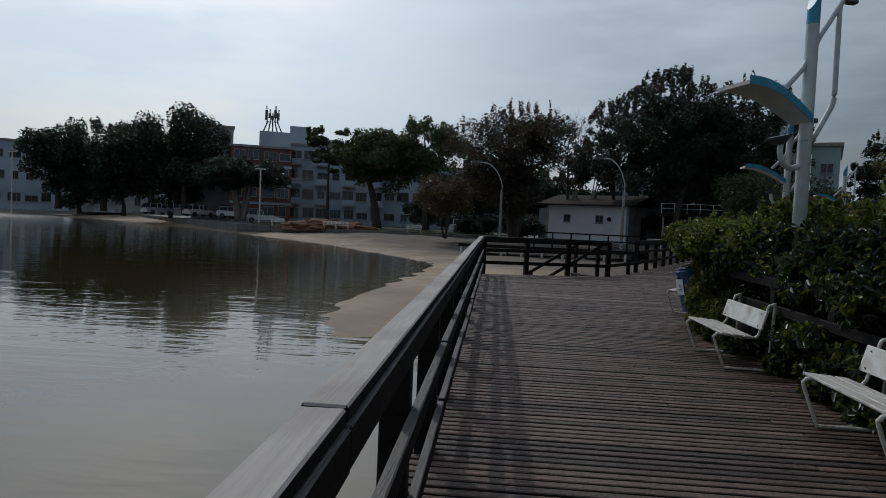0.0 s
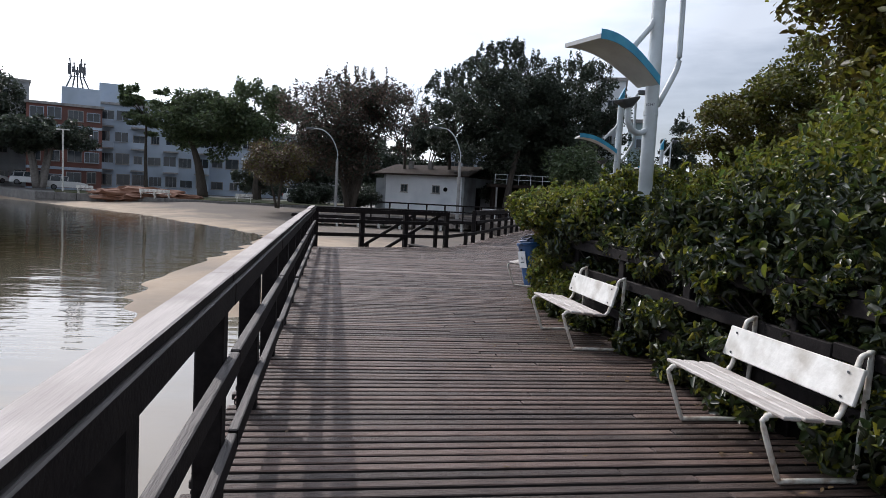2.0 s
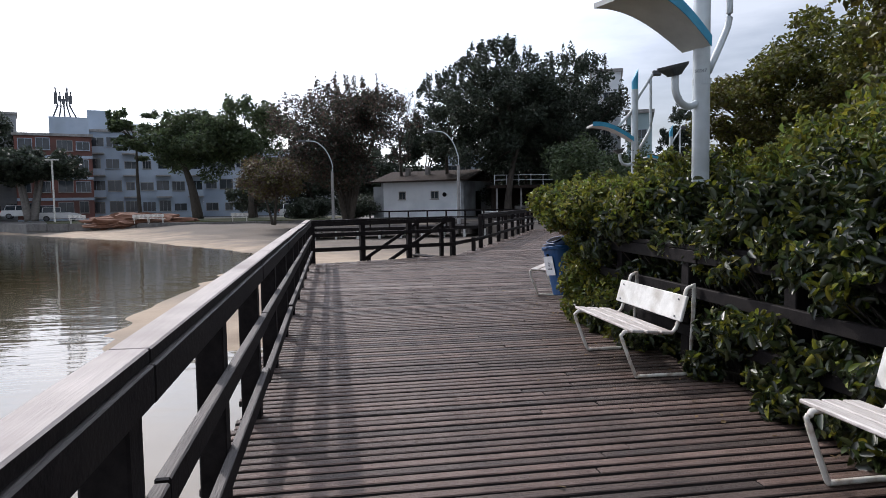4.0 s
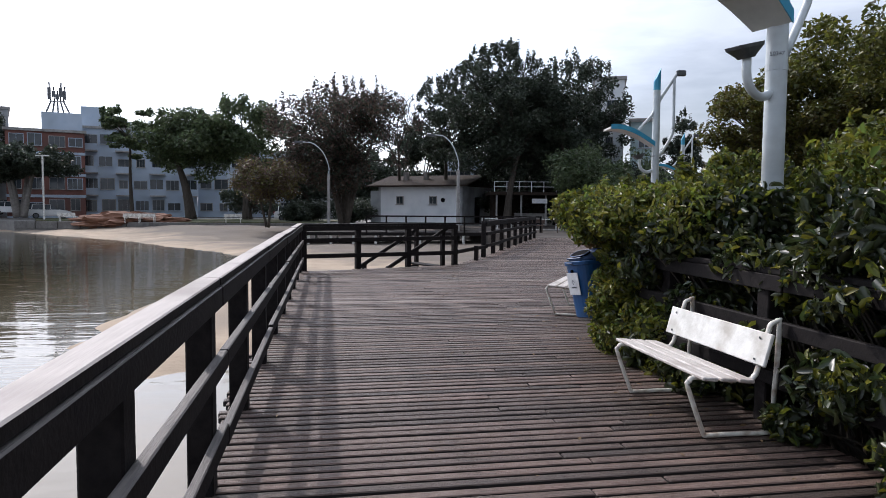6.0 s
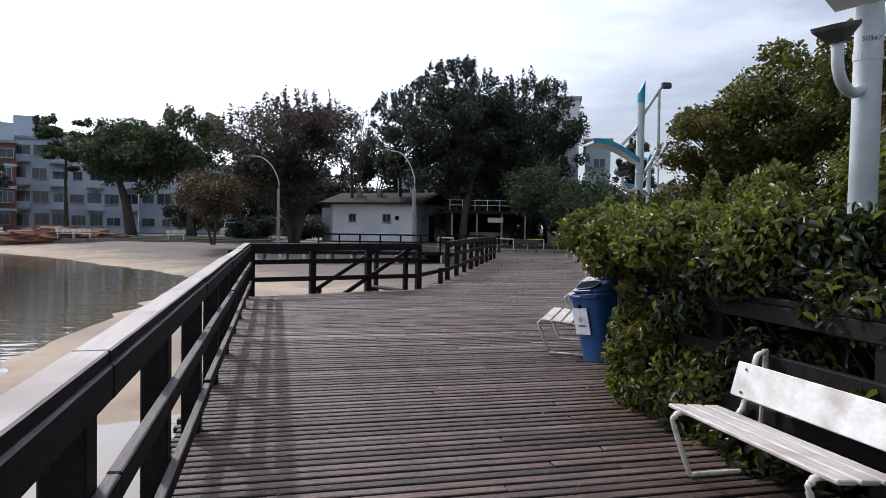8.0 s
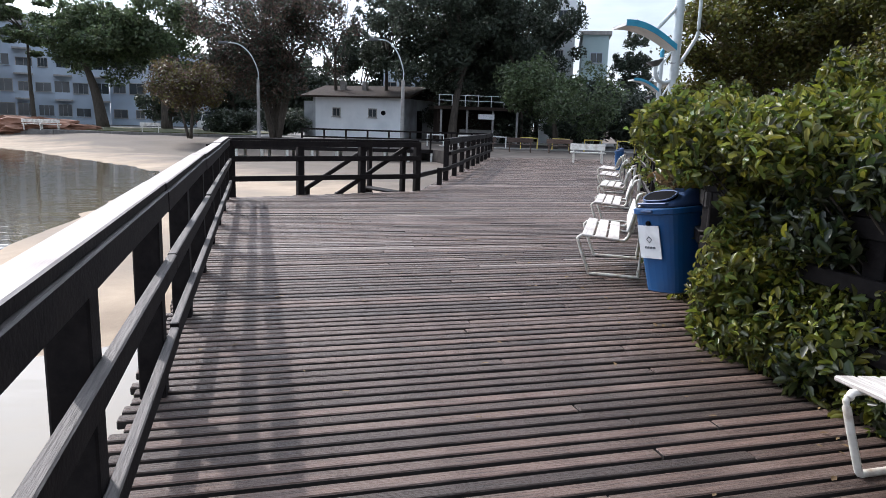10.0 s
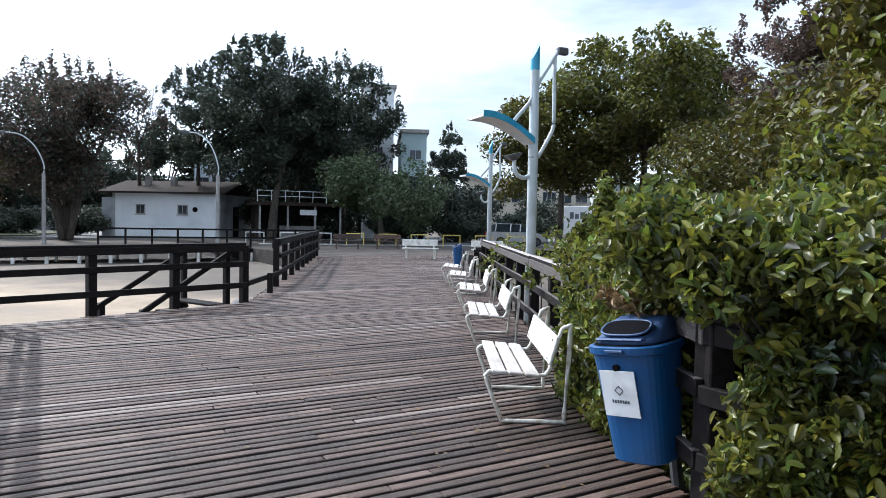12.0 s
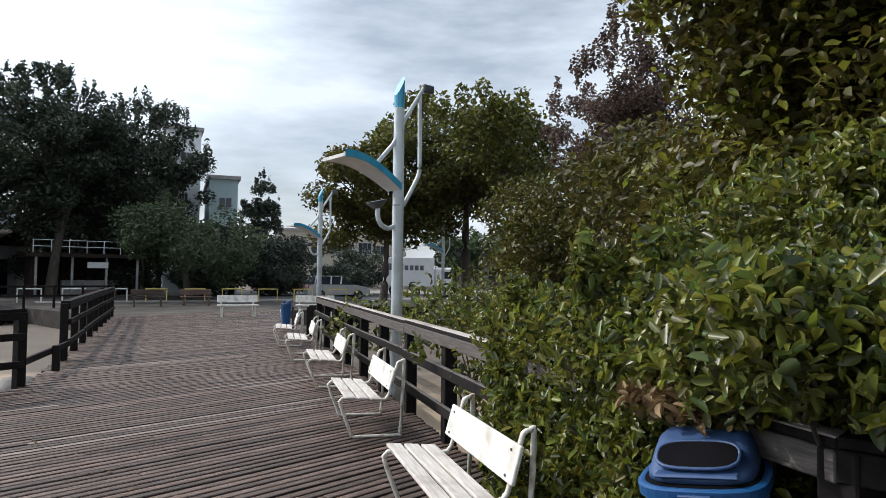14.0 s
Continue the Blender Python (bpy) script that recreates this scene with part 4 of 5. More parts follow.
shrub("shrub", hedge_blobs(8.6, 13, -8, 0, lambda x, y: 1.5, 40, 0.7), 12000, "green shrubs behind the lamp mast", share=0.3, leaf=0.12)
shrub("shrub", hedge_blobs(8.4, 11.2, -10.5, -5.0, lambda x, y: 2.0 + 0.32 * max(0, -5.0 - y) + 0.15 * (x - 8), 40, 0.6), 15000, "high golden green shrubs below the dark tree", share=0.55, leaf=0.12)
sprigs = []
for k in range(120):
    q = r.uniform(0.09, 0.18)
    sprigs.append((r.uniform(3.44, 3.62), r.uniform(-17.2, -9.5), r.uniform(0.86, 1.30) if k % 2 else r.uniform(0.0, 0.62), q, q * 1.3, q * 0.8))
shrub("shrub", behind_backrests(sprigs), 15000, "loose leafy sprigs pushing through the railing", share=0.2, leaf=0.085, material=LEAF_HEDGE_SHADED)
dry = thing("dead_leaves", pose(3.80, -8.36, 1.06), "dry brown fallen leaves heaped behind the bin lid", "leaves")
leaf_mesh("leaf_litter", blob_points(330, [(0.0, 0.0, 0.02, 0.2, 0.2, 0.07), (0.02, 0.1, 0.05, 0.24, 0.26, 0.08), (0.0, 0.25, 0.06, 0.2, 0.2, 0.09)], 0.1), 0.068, LEAF_DRY, dry, fine=True)

tree("tree", 29.4, 15.6, -0.3, 12.6, 5.8, 34000, LEAF_OLIVE, "large broad-leaved tree with glossy olive crown", crown_low=0.27, clumps=90, clump=0.24, leaf=0.27, trunk=0.3, extra=LEAF_YELLOW, share=0.08)
tree("tree", 24.5, 17.0, -0.3, 9.0, 4.2, 24000, LEAF_OLIVE, "spreading olive green tree beside the light masts", crown_low=0.30, clumps=70, clump=0.26, leaf=0.22, trunk=0.2, extra=LEAF_SHADE, share=0.5)
tree("tree", 27.2, 4.4, -0.3, 13.0, 3.7, 36000, LEAF_BROWN, "tall tree with thin reddish brown crown", crown_low=0.08, clumps=90, clump=0.24, leaf=0.17, trunk=0.25, tufts=40)
tree("tree", 13.8, -8.1, -0.4, 11.4, 4.7, 140000, LEAF_SHADE, "dense dark tree leaning over the shrubs", crown_low=0.06, clumps=300, clump=0.29, leaf=0.19, trunk=0.25, extra=LEAF_YELLOW, share=0.32)
tree("tree", 18.5, -3.5, -0.4, 6.4, 4.2, 22000, LEAF_SHADE, "dark brownish tree among the park shrubs", crown_low=0.04, clumps=60, clump=0.3, leaf=0.2, trunk=0.2, extra=LEAF_OLIVE, share=0.3)
tree("tree", 22.0, 0.5, -0.4, 6.8, 4.0, 16000, LEAF_SHADE, "shaded bushy tree in the park", crown_low=0.04, clumps=50, clump=0.3, leaf=0.22, trunk=0.2)
tree("tree", 23.6, 4.6, -0.4, 6.2, 4.2, 26000, LEAF_SHADE, "bushy olive tree below the brown crown", crown_low=0.03, clumps=70, clump=0.28, leaf=0.19, trunk=0.18, extra=LEAF_OLIVE, share=0.4)
tree("tree", 33.0, -6.0, -0.3, 12.0, 7.0, 14000, LEAF_DARK, "dark broad tree behind the park shrubs", crown_low=0.1, clumps=40, leaf=0.3)


# ---- far trees ----
def at(az, d, eye=(0.535, -17.9)):
    return eye[0] + d * math.sin(radians(az)), eye[1] + d * math.cos(radians(az))


def far_tree(az, d, top_el, low_el, half_width, leaves, material, label, z0=0.0, **kw):
    x, y = at(az, d)
    top = 1.5 + d * math.tan(radians(top_el)) - z0
    low = 1.5 + d * math.tan(radians(low_el)) - z0
    return tree("tree", x, y, z0, top, d * math.tan(radians(half_width)), leaves, material, label, crown_low=max(0.05, low / top), **kw)


far_tree(14.4, 59, 12.8, 1.4, 5.2, 36000, LEAF_DARK, "tall dark evergreen with ragged top", clumps=100, clump=0.21, leaf=0.25, tufts=70, trunk=0.3, stems=2)
far_tree(9.6, 64, 10.6, 2.4, 3.2, 14000, LEAF_DARK, "dark evergreen beside the hut roof", clumps=60, clump=0.24, leaf=0.25, tufts=40)
far_tree(20.0, 62, 11.8, 0.6, 4.8, 26000, LEAF_DARK, "dark evergreen with drooping branches", clumps=80, clump=0.22, leaf=0.26, tufts=50)
far_tree(16.5, 68, 10.0, 0.2, 6.0, 16000, LEAF_DARK, "dark tree mass behind the plaza", clumps=60, clump=0.3, leaf=0.4)
far_tree(1.4, 60, 9.9, 1.3, 6.3, 40000, LEAF_BROWN, "round brownish tree with several stems", clumps=110, clump=0.21, leaf=0.22, trunk=0.2, stems=6, extra=LEAF_DARK, share=0.4, tufts=40)
far_tree(-4.6, 56, 3.9, -0.1, 3.3, 10000, LEAF_RUST, "small tree with rust and green leaves", clumps=46, leaf=0.2, trunk=0.1, stems=5, extra=LEAF_BROWN, share=0.4)
far_tree(-6.4, 78, 8.7, 2.2, 3.9, 16000, LEAF_MID, "green tree with clumped crown", clumps=54, clump=0.28, leaf=0.34, trunk=0.3)
far_tree(-10.4, 80, 7.4, 2.0, 4.1, 20000, LEAF_MID, "green tree with wide leaning crown", clumps=76, clump=0.24, leaf=0.32, trunk=0.5, lean=-1.5)
far_tree(-14.6, 84, 7.6, 3.2, 2.7, 8000, LEAF_MID, "thin tree with layered clumps of leaves", clumps=34, clump=0.22, leaf=0.3, trunk=0.2, flat=0.4)
far_tree(-6.0, 82, 1.6, -0.6, 2.4, 5000, LEAF_DARK, "low dark bush by the promenade", clumps=26, leaf=0.3)
far_tree(-21.8, 84, 4.2, 1.6, 3.6, 17000, LEAF_DARK, "wide spreading tree with pale branches", z0=0.3, clumps=60, clump=0.26, leaf=0.34, trunk=0.3, stems=4, bark=BARK_PALE, flat=0.5)
for az, d, top, wide in ((-26.0, 96, 7.9, 3.6), (-28.6, 100, 6.9, 3.8), (-31.8, 104, 6.7, 3.4), (-34.8, 108, 5.8, 2.8), (-23.6, 112, 5.4, 2.0)):
    far_tree(az, d, top, 0.6, wide, 15000, LEAF_DARK, "large dark shade tree on the far shore", z0=0.6, clumps=60, clump=0.3, leaf=0.4, trunk=0.4)
for az, d, top, wide in ((-27.0, 101, 4.2, 2.4), (-30.4, 104, 4.0, 2.4), (-33.4, 108, 3.6, 2.2), (-1.5, 92, 5.2, 3.0), (3.5, 90, 5.0, 3.0), (7.8, 86, 7.2, 2.6), (11.5, 80, 2.6, 2.0), (14.5, 76, 4.0, 2.4), (18.0, 74, 4.4, 2.4), (21.5, 74, 4.4, 2.4), (25.0, 76, 4.2, 2.4)):
    far_tree(az, d, top, -0.8, wide, 9000, LEAF_DARK, "dark street tree with low dense crown", clumps=44, clump=0.34, leaf=0.42, trunk=0.3)
for az, d, top, wide in ((30.5, 96, 3.0, 2.2), (34.5, 98, 3.4, 2.2), (38.5, 96, 3.0, 2.2), (44.0, 92, 4.2, 2.6), (48.5, 88, 4.4, 2.6), (53.0, 86, 4.2, 2.6)):
    far_tree(az, d, top, -0.2, wide, 6000, LEAF_MID, "street tree among distant houses", clumps=36, clump=0.32, leaf=0.42, trunk=0.25)
far_tree(28.4, 73, 7.6, -0.6, 1.5, 9000, LEAF_DARK, "narrow dark conifer in front of houses", clumps=70, clump=0.34, leaf=0.24, tufts=20)
for x, y, h, w in ((21.5, 41.5, 2.8, 2.6), (24.5, 36.5, 2.2, 2.2), (17.5, 45.5, 3.6, 3.0), (29.5, 34.5, 2.2, 2.4), (33.5, 32.0, 2.4, 2.4), (32.5, 38.0, 4.6, 3.2), (38.5, 36.0, 4.2, 3.0), (3.0, 49.5, 2.4, 2.6), (-1.5, 51.0, 2.0, 2.4)):
    tree("bush", x, y, 0, h, w, 6000, LEAF_DARK, "low dark bush at the edge of the plaza", crown_low=0.03, clumps=30, clump=0.34, leaf=0.22, trunk=0.06, stems=3, category="bush", group="dark bushes")
tree("tree", 20.5, 30.6, 0, 6.0, 4.4, 13000, LEAF_MID, "round bushy green tree by the plaza benches", crown_low=0.12, clumps=46, clump=0.3, leaf=0.24)
tree("tree", 27.0, 37.0, 0, 5.6, 4.4, 9000, LEAF_DARK, "low dark tree behind the plaza", crown_low=0.15, clumps=36, clump=0.3, leaf=0.28)


def bare_tree(az, d, top_el, spread):
    x, y = at(az, d)
    t = thing("tree", pose(x, y, 0), "bare leafless tree with fine twigs", "tree")
    h = d * math.tan(radians(top_el)) + 1.5
    bm = bmesh.new()
    rr = random.Random(9)
    add_tube(bm, [(0, 0, -0.1), (0.1, 0, h * 0.3), (0, 0, h * 0.6)], [0.22, 0.17, 0.1], 7)

    def grow(p, d0, length, rad, depth):
        end = p + d0 * length
        add_tube(bm, [p, (p + end) / 2 + Vector((rr.uniform(-.1, .1), rr.uniform(-.1, .1), 0.05)), end], [rad, rad * 0.8, rad * 0.55], 4)
        if depth:
            for _ in range(3):
                nd = (d0 + Vector((rr.uniform(-.7, .7), rr.uniform(-.7, .7), rr.uniform(0.0, .5)))).normalized()
                grow(end, nd, length * rr.uniform(0.55, 0.8), rad * 0.55, depth - 1)
    for k in range(8):
        a = rr.uniform(0, 6.28)
        grow(Vector((0, 0, h * rr.uniform(0.35, 0.6))), Vector((spread * math.cos(a), spread * math.sin(a), 1)).normalized(), h * 0.17, 0.06, 3)
    part("trunk", bm, BARK, t)
    return t


bare_tree(5.8, 66, 9.6, 0.5)
bare_tree(-6.2, 88, 5.0, 0.5)


# ---- promenade, hut, far boardwalk ----
tagged(part("pavement_1", prism([(-27, 50), (-14, 45.5), (0, 43), (18, 40), (60, 30), (400, 30), (400, 500), (-300, 500), (-140, 128), (-62, 92)], -1.5, 0.02), PAVING), "pale promenade paving behind the beach", "pavement", kind="structure")
tagged(part("pavement_2", prism([(10.9, 17.02), (14.4, 16.9), (30, 16), (62, 10), (62, 29.98), (18, 39.9), (9, 40)], -1.2, -0.01), EARTH_SHADED), "shaded dark plaza ground at the boardwalk end", "pavement", kind="structure")
tagged(part("pavement_3", prism([(12, 29.6), (24, 26.2), (44, 19.2), (44.8, 21.0), (24.8, 28.4), (12.5, 31.8)], -0.3, 0.03), PAVING), "pale pavement strip beyond the boardwalk", "pavement", kind="structure")
tagged(part("lawn", prism([(-26, 52), (-14, 47.5), (0, 45), (3, 60), (-14, 62), (-30, 62)], 0.024, 0.10), GRASS), "patchy worn grass strip", "ground", kind="structure")
tagged(part("road", prism([(-300, 175), (-62, 101), (-20, 74), (70, 62), (70, 70), (-20, 82), (-60, 108), (-300, 184)], 0.024, 0.045), ASPHALT), "grey asphalt shore road", "road", kind="structure")
tagged(part("road", prism([(22, 29.6), (60, 16), (62, 23), (24, 35.5)], -0.005, 0.012), ASPHALT), "asphalt street beyond the plaza", "road", kind="structure")
for k in range(13):
    x0 = -27 + 2.1 * k
    y0 = 50 - 4.5 * min(1, k * 2.1 / 13) - (max(0, k * 2.1 - 13)) * 0.18
    o = part("kerb", box((0, 0, -0.6), (2.1, 0.3, 0.07), pose(x0, y0 - 0.1, 0, 0, 0, -19 if k < 6 else -10), 0.02), ROCK)
    tagged(o, "grey concrete kerb above the beach", "kerb", "kerb stones", "structure")


def window(parent, x, z, w, h, y=0.0, deep=0.09, sill=True, bars=2, frame_mat=None):
    """A framed window in a wall whose face looks to local -y."""
    win = part("window", box((x - w / 2 - 0.05, y - 0.03, z - 0.05), (x + w / 2 + 0.05, y + 0.02, z + h + 0.05)), frame_mat or HUT_GREY, parent)
    for k in range(bars):
        a = x - w / 2 + w * k / bars
        part("pane", box((a + 0.02, y - 0.04, z + 0.02), (a + w / bars - 0.02, y - 0.034, z + h - 0.02)), GLASS, win)
    if sill:
        part("sill", box((x - w / 2 - 0.1, y - 0.12, z - 0.10), (x + w / 2 + 0.1, y - 0.03, z - 0.05)), CONCRETE, win)
    return win


def hut():
    t = thing("hut", pose(5.5, 47.2, 0.02, 0, 0, -35) @ Matrix.Scale(1.17, 4), "small white hut with low brown tiled roof", "hut")
    part("wall", box((0, 0, -0.02), (6.9, 0.2, 2.9)), HUT_WHITE, t)
    # Side walls of the white hut in grey: their shade put into the colour.
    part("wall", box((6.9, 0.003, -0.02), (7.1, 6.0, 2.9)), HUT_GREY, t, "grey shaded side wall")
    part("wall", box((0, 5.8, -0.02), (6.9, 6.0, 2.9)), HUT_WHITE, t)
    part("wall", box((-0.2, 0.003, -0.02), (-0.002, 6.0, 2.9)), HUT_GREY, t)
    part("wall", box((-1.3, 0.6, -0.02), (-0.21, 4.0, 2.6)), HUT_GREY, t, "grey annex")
    for s in (1, -1):
        bm = bmesh.new()
        v = [(-0.9, -0.6, 2.86), (7.7, -0.6, 2.86), (7.7, 3.0, 3.75), (-0.9, 3.0, 3.75)] if s > 0 else [(7.7, 6.6, 2.86), (-0.9, 6.6, 2.86), (-0.9, 3.0, 3.75), (7.7, 3.0, 3.75)]
        vs = [bm.verts.new(q) for q in v] + [bm.verts.new((q[0], q[1], q[2] + 0.12)) for q in v]
        for q in ((3, 2, 1, 0), (4, 5, 6, 7), (0, 1, 5, 4), (1, 2, 6, 5), (2, 3, 7, 6), (3, 0, 4, 7)):
            bm.faces.new([vs[i] for i in q])
        part("roof", bm, ROOF, t)
    window(t, 1.75, 1.55, 0.55, 0.55, frame_mat=CONCRETE)
    window(t, 4.65, 1.55, 0.6, 0.55, frame_mat=CONCRETE)
    part("vent", tube([(5.5, 0.0, 1.85), (5.5, -0.06, 1.85)], 0.17, 12), BLACK, t)
    part("door", box((7.1, 2.4, 0), (7.13, 3.4, 2.1)), BLACK, t)
    for x in (1.3, 3.1):
        part("chimney", box((x, 1.4, 3.2), (x + 0.35, 1.75, 4.1)), CONCRETE, t)
    return t


hut()


def far_walkway():
    t = thing("boardwalk", pose(-1.5, 25.6, 0, 0, 0, -4), "raised dark boardwalk on white legs in front of the hut", "boardwalk")
    part("platform", box((-0.6, 0, -0.22), (15.5, 3.6, -0.02)), DARK_WOOD, t)
    for k in range(12):
        part("leg", tube([(-0.4 + 1.35 * k, 0.1, -1.0), (-0.4 + 1.35 * k, 0.1, -0.22)], 0.085, 8), WHITE_PAINT, t, "white painted leg")
        part("leg", tube([(-0.1 + 1.35 * k, 2.0, -1.0), (-0.1 + 1.35 * k, 2.0, -0.22)], 0.085, 8), WHITE_PAINT, t, "white painted leg")
    for k in range(10):
        part("post", box((4.4 + 1.2 * k, 0.0, -0.2), (4.5 + 1.2 * k, 0.1, 0.98)), DARK_WOOD, t)
    for z in (0.92, 0.50):
        part("rail_board", box((4.4, -0.05, z), (15.3, -0.003, z + 0.09)), DARK_WOOD, t)
    return t


far_walkway()


def street_lamp(x, y, z0, h, label, lean):
    t = thing("street_lamp", pose(x, y, z0), label, "street lamp", "curved street lamps")
    part("pole", tube([(0, 0, -0.2), (0, 0, h * 0.68)], [0.13, 0.10], 10), CONCRETE, t)
    arm = part("arm", tube(curve([(0, 0, h * 0.66), (0, 0, h * 0.76), (lean * 0.35, 0, h * 0.90), (lean * 0.9, 0, h * 0.985), (lean * 1.5, 0, h * 1.0)], 5), 0.035, 8), MAST_PAINT, t)
    part("lamp_head", box((min(lean * 1.5, lean * 2.0), -0.12, h * 0.985), (max(lean * 1.5, lean * 1.85), 0.10, h * 1.008), None, 0.03), LAMP_GREY, t)
    return t


street_lamp(9.2, 28.4, -0.9, 7.2, "pale curved street lamp on the beach", -1.05)
street_lamp(0.7, 35.5, -0.9, 7.2, "pale curved street lamp near the stairs", -1.25)
for az, d, h in ((-20.3, 78, 6.2), (-37.8, 100, 7.5)):
    x, y = at(az, d)
    t = thing("street_lamp", pose(x, y, 0.0), "slim white street lamp by the shore", "street lamp")
    part("pole", tube([(0, 0, -0.3), (0, 0, h)], 0.09, 8), WHITE_PAINT, t)
    part("lamp_head", box((-0.6, -0.1, h), (0.6, 0.1, h + 0.12)), WHITE_PAINT, t)


def kiosk():
    t = thing("kiosk", pose(14.6, 40.2, 0.02, 0, 0, -8), "dark brown beach kiosk with roof terrace", "kiosk")
    part("back_wall", box((0, 3, 0), (6.5, 3.2, 2.6)), ROOF, t)
    part("side_wall", box((0, 0.5, 0), (0.2, 2.998, 2.6)), ROOF, t)
    part("roof", box((-0.4, -0.6, 2.6), (7.0, 3.6, 2.85)), ROOF, t)
    for x in (0.2, 2.3, 4.4, 6.4):
        part("column", box((x - 0.07, -0.4, 0), (x + 0.07, -0.26, 2.6)), CONCRETE, t)
    for k in range(7):
        part("terrace_post", tube([(k * 1.05, -0.4, 2.85), (k * 1.05, -0.4, 3.75)], 0.03, 6), HUT_WHITE, t)
    for z in (3.3, 3.72):
        part("terrace_rail", tube([(-0.05, -0.4, z), (6.4, -0.4, z)], 0.025, 6), HUT_WHITE, t)
    part("counter", box((2.0, 1.4, 0), (5.4, 1.9, 1.05), None, 0.02), CONCRETE, t)
    part("sign_board", box((3.2, -0.43, 1.9), (4.5, -0.41, 2.3)), STICKER, t)
    return t


kiosk()


# ---- buildings ----
def building(az0, az1, d, top_el, storeys, per, material, label, roof_bits=(), z0=0.0, depth=12, win=(1.5, 1.2), balcony=False, eye=(0.535, -17.9), top=None, band=None):
    x0, y0 = at(az0, d, eye)
    x1, y1 = at(az1, d, eye)
    w = math.hypot(x1 - x0, y1 - y0)
    h = (top if top is not None else 1.5 + d * math.tan(radians(top_el))) - z0
    t = thing("apartment_building", pose(x0, y0, z0, 0, 0, math.degrees(math.atan2(y1 - y0, x1 - x0))), label, "building")
    part("wall", box((0, 0, -0.5), (w, depth, h)), material, t)
    part("roof", box((-0.2, -0.2, h), (w + 0.2, depth + 0.2, h + 0.3)), CONCRETE, t)
    sh = h / storeys
    wr = random.Random(int(d * 10 + az0))
    for s in range(storeys):
        if band:
            part("band", box((-0.03, -0.08, s * sh - 0.1), (w + 0.03, 0, s * sh + 0.22)), band, t)
        for k in range(per):
            x = w * (k + 0.5) / per
            vary = wr.choice((0.62, 0.9, 1.0, 1.2))
            window(t, x + wr.uniform(-0.08, 0.08) * w / per, s * sh + 0.9 - 0.1 * (vary > 1), min(win[0] * vary, w / per * 0.8), min(win[1] * wr.choice((0.8, 1.0, 1.1)), sh * 0.55), frame_mat=wr.choice((CONCRETE, CONCRETE, APT_WHITE, HUT_GREY)), bars=wr.choice((2, 2, 3)))
            if balcony and k % 2 == 0 and s:
                b = part("balcony", box((x - w / per * 0.48, -1.0, s * sh - 0.1), (x + w / per * 0.48, -0.003, s * sh + 0.08)), CONCRETE, t)
                part("parapet", box((x - w / per * 0.48, -1.0, s * sh + 0.084), (x + w / per * 0.48, -0.9, s * sh + 0.85)), material, b)
    for fx, wx, hx in roof_bits:
        part("roof_block", box((w * fx, 2.0, h + 0.3), (w * fx + wx, 5.0, h + 0.3 + hx)), APT_WHITE, t)
    return t


building(-18.0, -10.0, 96, 5.6, 4, 7, APT_WHITE, "pale four-storey apartment building with balconies", ((0.0, 2.6, 2.6), (0.32, 2.2, 1.0), (0.7, 1.6, 0.8)), balcony=True)
building(-10.0, -2.6, 98, 4.3, 3, 6, APT_WHITE, "white three-storey building behind the trees")
building(-22.6, -17.7, 92, 5.2, 4, 4, APT_RED, "brick red apartment building with pale bands", ((0.45, 4.2, 2.2),), band=APT_WHITE)
building(-25.5, -22.4, 102, 6.6, 4, 3, HUT_GREY, "grey apartment block with roof tanks", ((0.1, 2, 1.0),))
building(-42.0, -34.0, 126, 4.2, 3, 8, APT_WHITE, "pale low apartment block on the far shore", ((0.1, 2, 1.0),), z0=0.5)
building(-34.0, -24.8, 128, 2.6, 2, 7, HUT_GREY, "grey house row behind the far trees", z0=0.5)
building(9.6, 13.0, 78, 4.0, 2, 3, APT_WHITE, "white house behind the hut", ())
building(-2.0, 8.0, 100, 2.6, 2, 7, HUT_GREY, "grey low houses behind the trees")
building(21.6, 23.9, 68, 0, 4, 1, HUT_WHITE, "tall pale building above the dark trees", top=13.6, win=(0.7, 0.7))
building(24.4, 26.3, 64.5, 0, 3, 1, APT_TEAL, "pale teal and beige block above the trees", top=9.2, win=(0.8, 0.8))
building(30.0, 40.0, 90, 3.4, 2, 8, APT_BEIGE, "row of beige houses along the street")
building(43.5, 56.0, 92, 2.2, 1, 9, HUT_GREY, "grey houses behind the park")


def antenna_mast():
    x, y = at(-19.4, 95)
    t = thing("antenna_mast", pose(x, y, 12.3), "dark mobile antenna cluster on a roof", "antenna")
    for k, dx in enumerate((-1.2, -0.5, 0.1, 0.7, 1.3)):
        part("pole", tube([(dx * 1.1, 0, -0.05), (dx * 0.55, 0, 1.5), (dx * 0.7, 0, 3.7 - 0.5 * (k % 3))], 0.09, 6), LAMP_GREY, t)
        part("panel_antenna", box((dx * 0.66 - 0.17, -0.20, 1.7 + 0.3 * (k % 2)), (dx * 0.66 + 0.17, -0.03, 3.1 - 0.4 * (k % 3))), LAMP_GREY, t)
    part("brace", box((-0.9, -0.05, 1.45), (0.9, 0.05, 1.55)), LAMP_GREY, t)
    return t


antenna_mast()


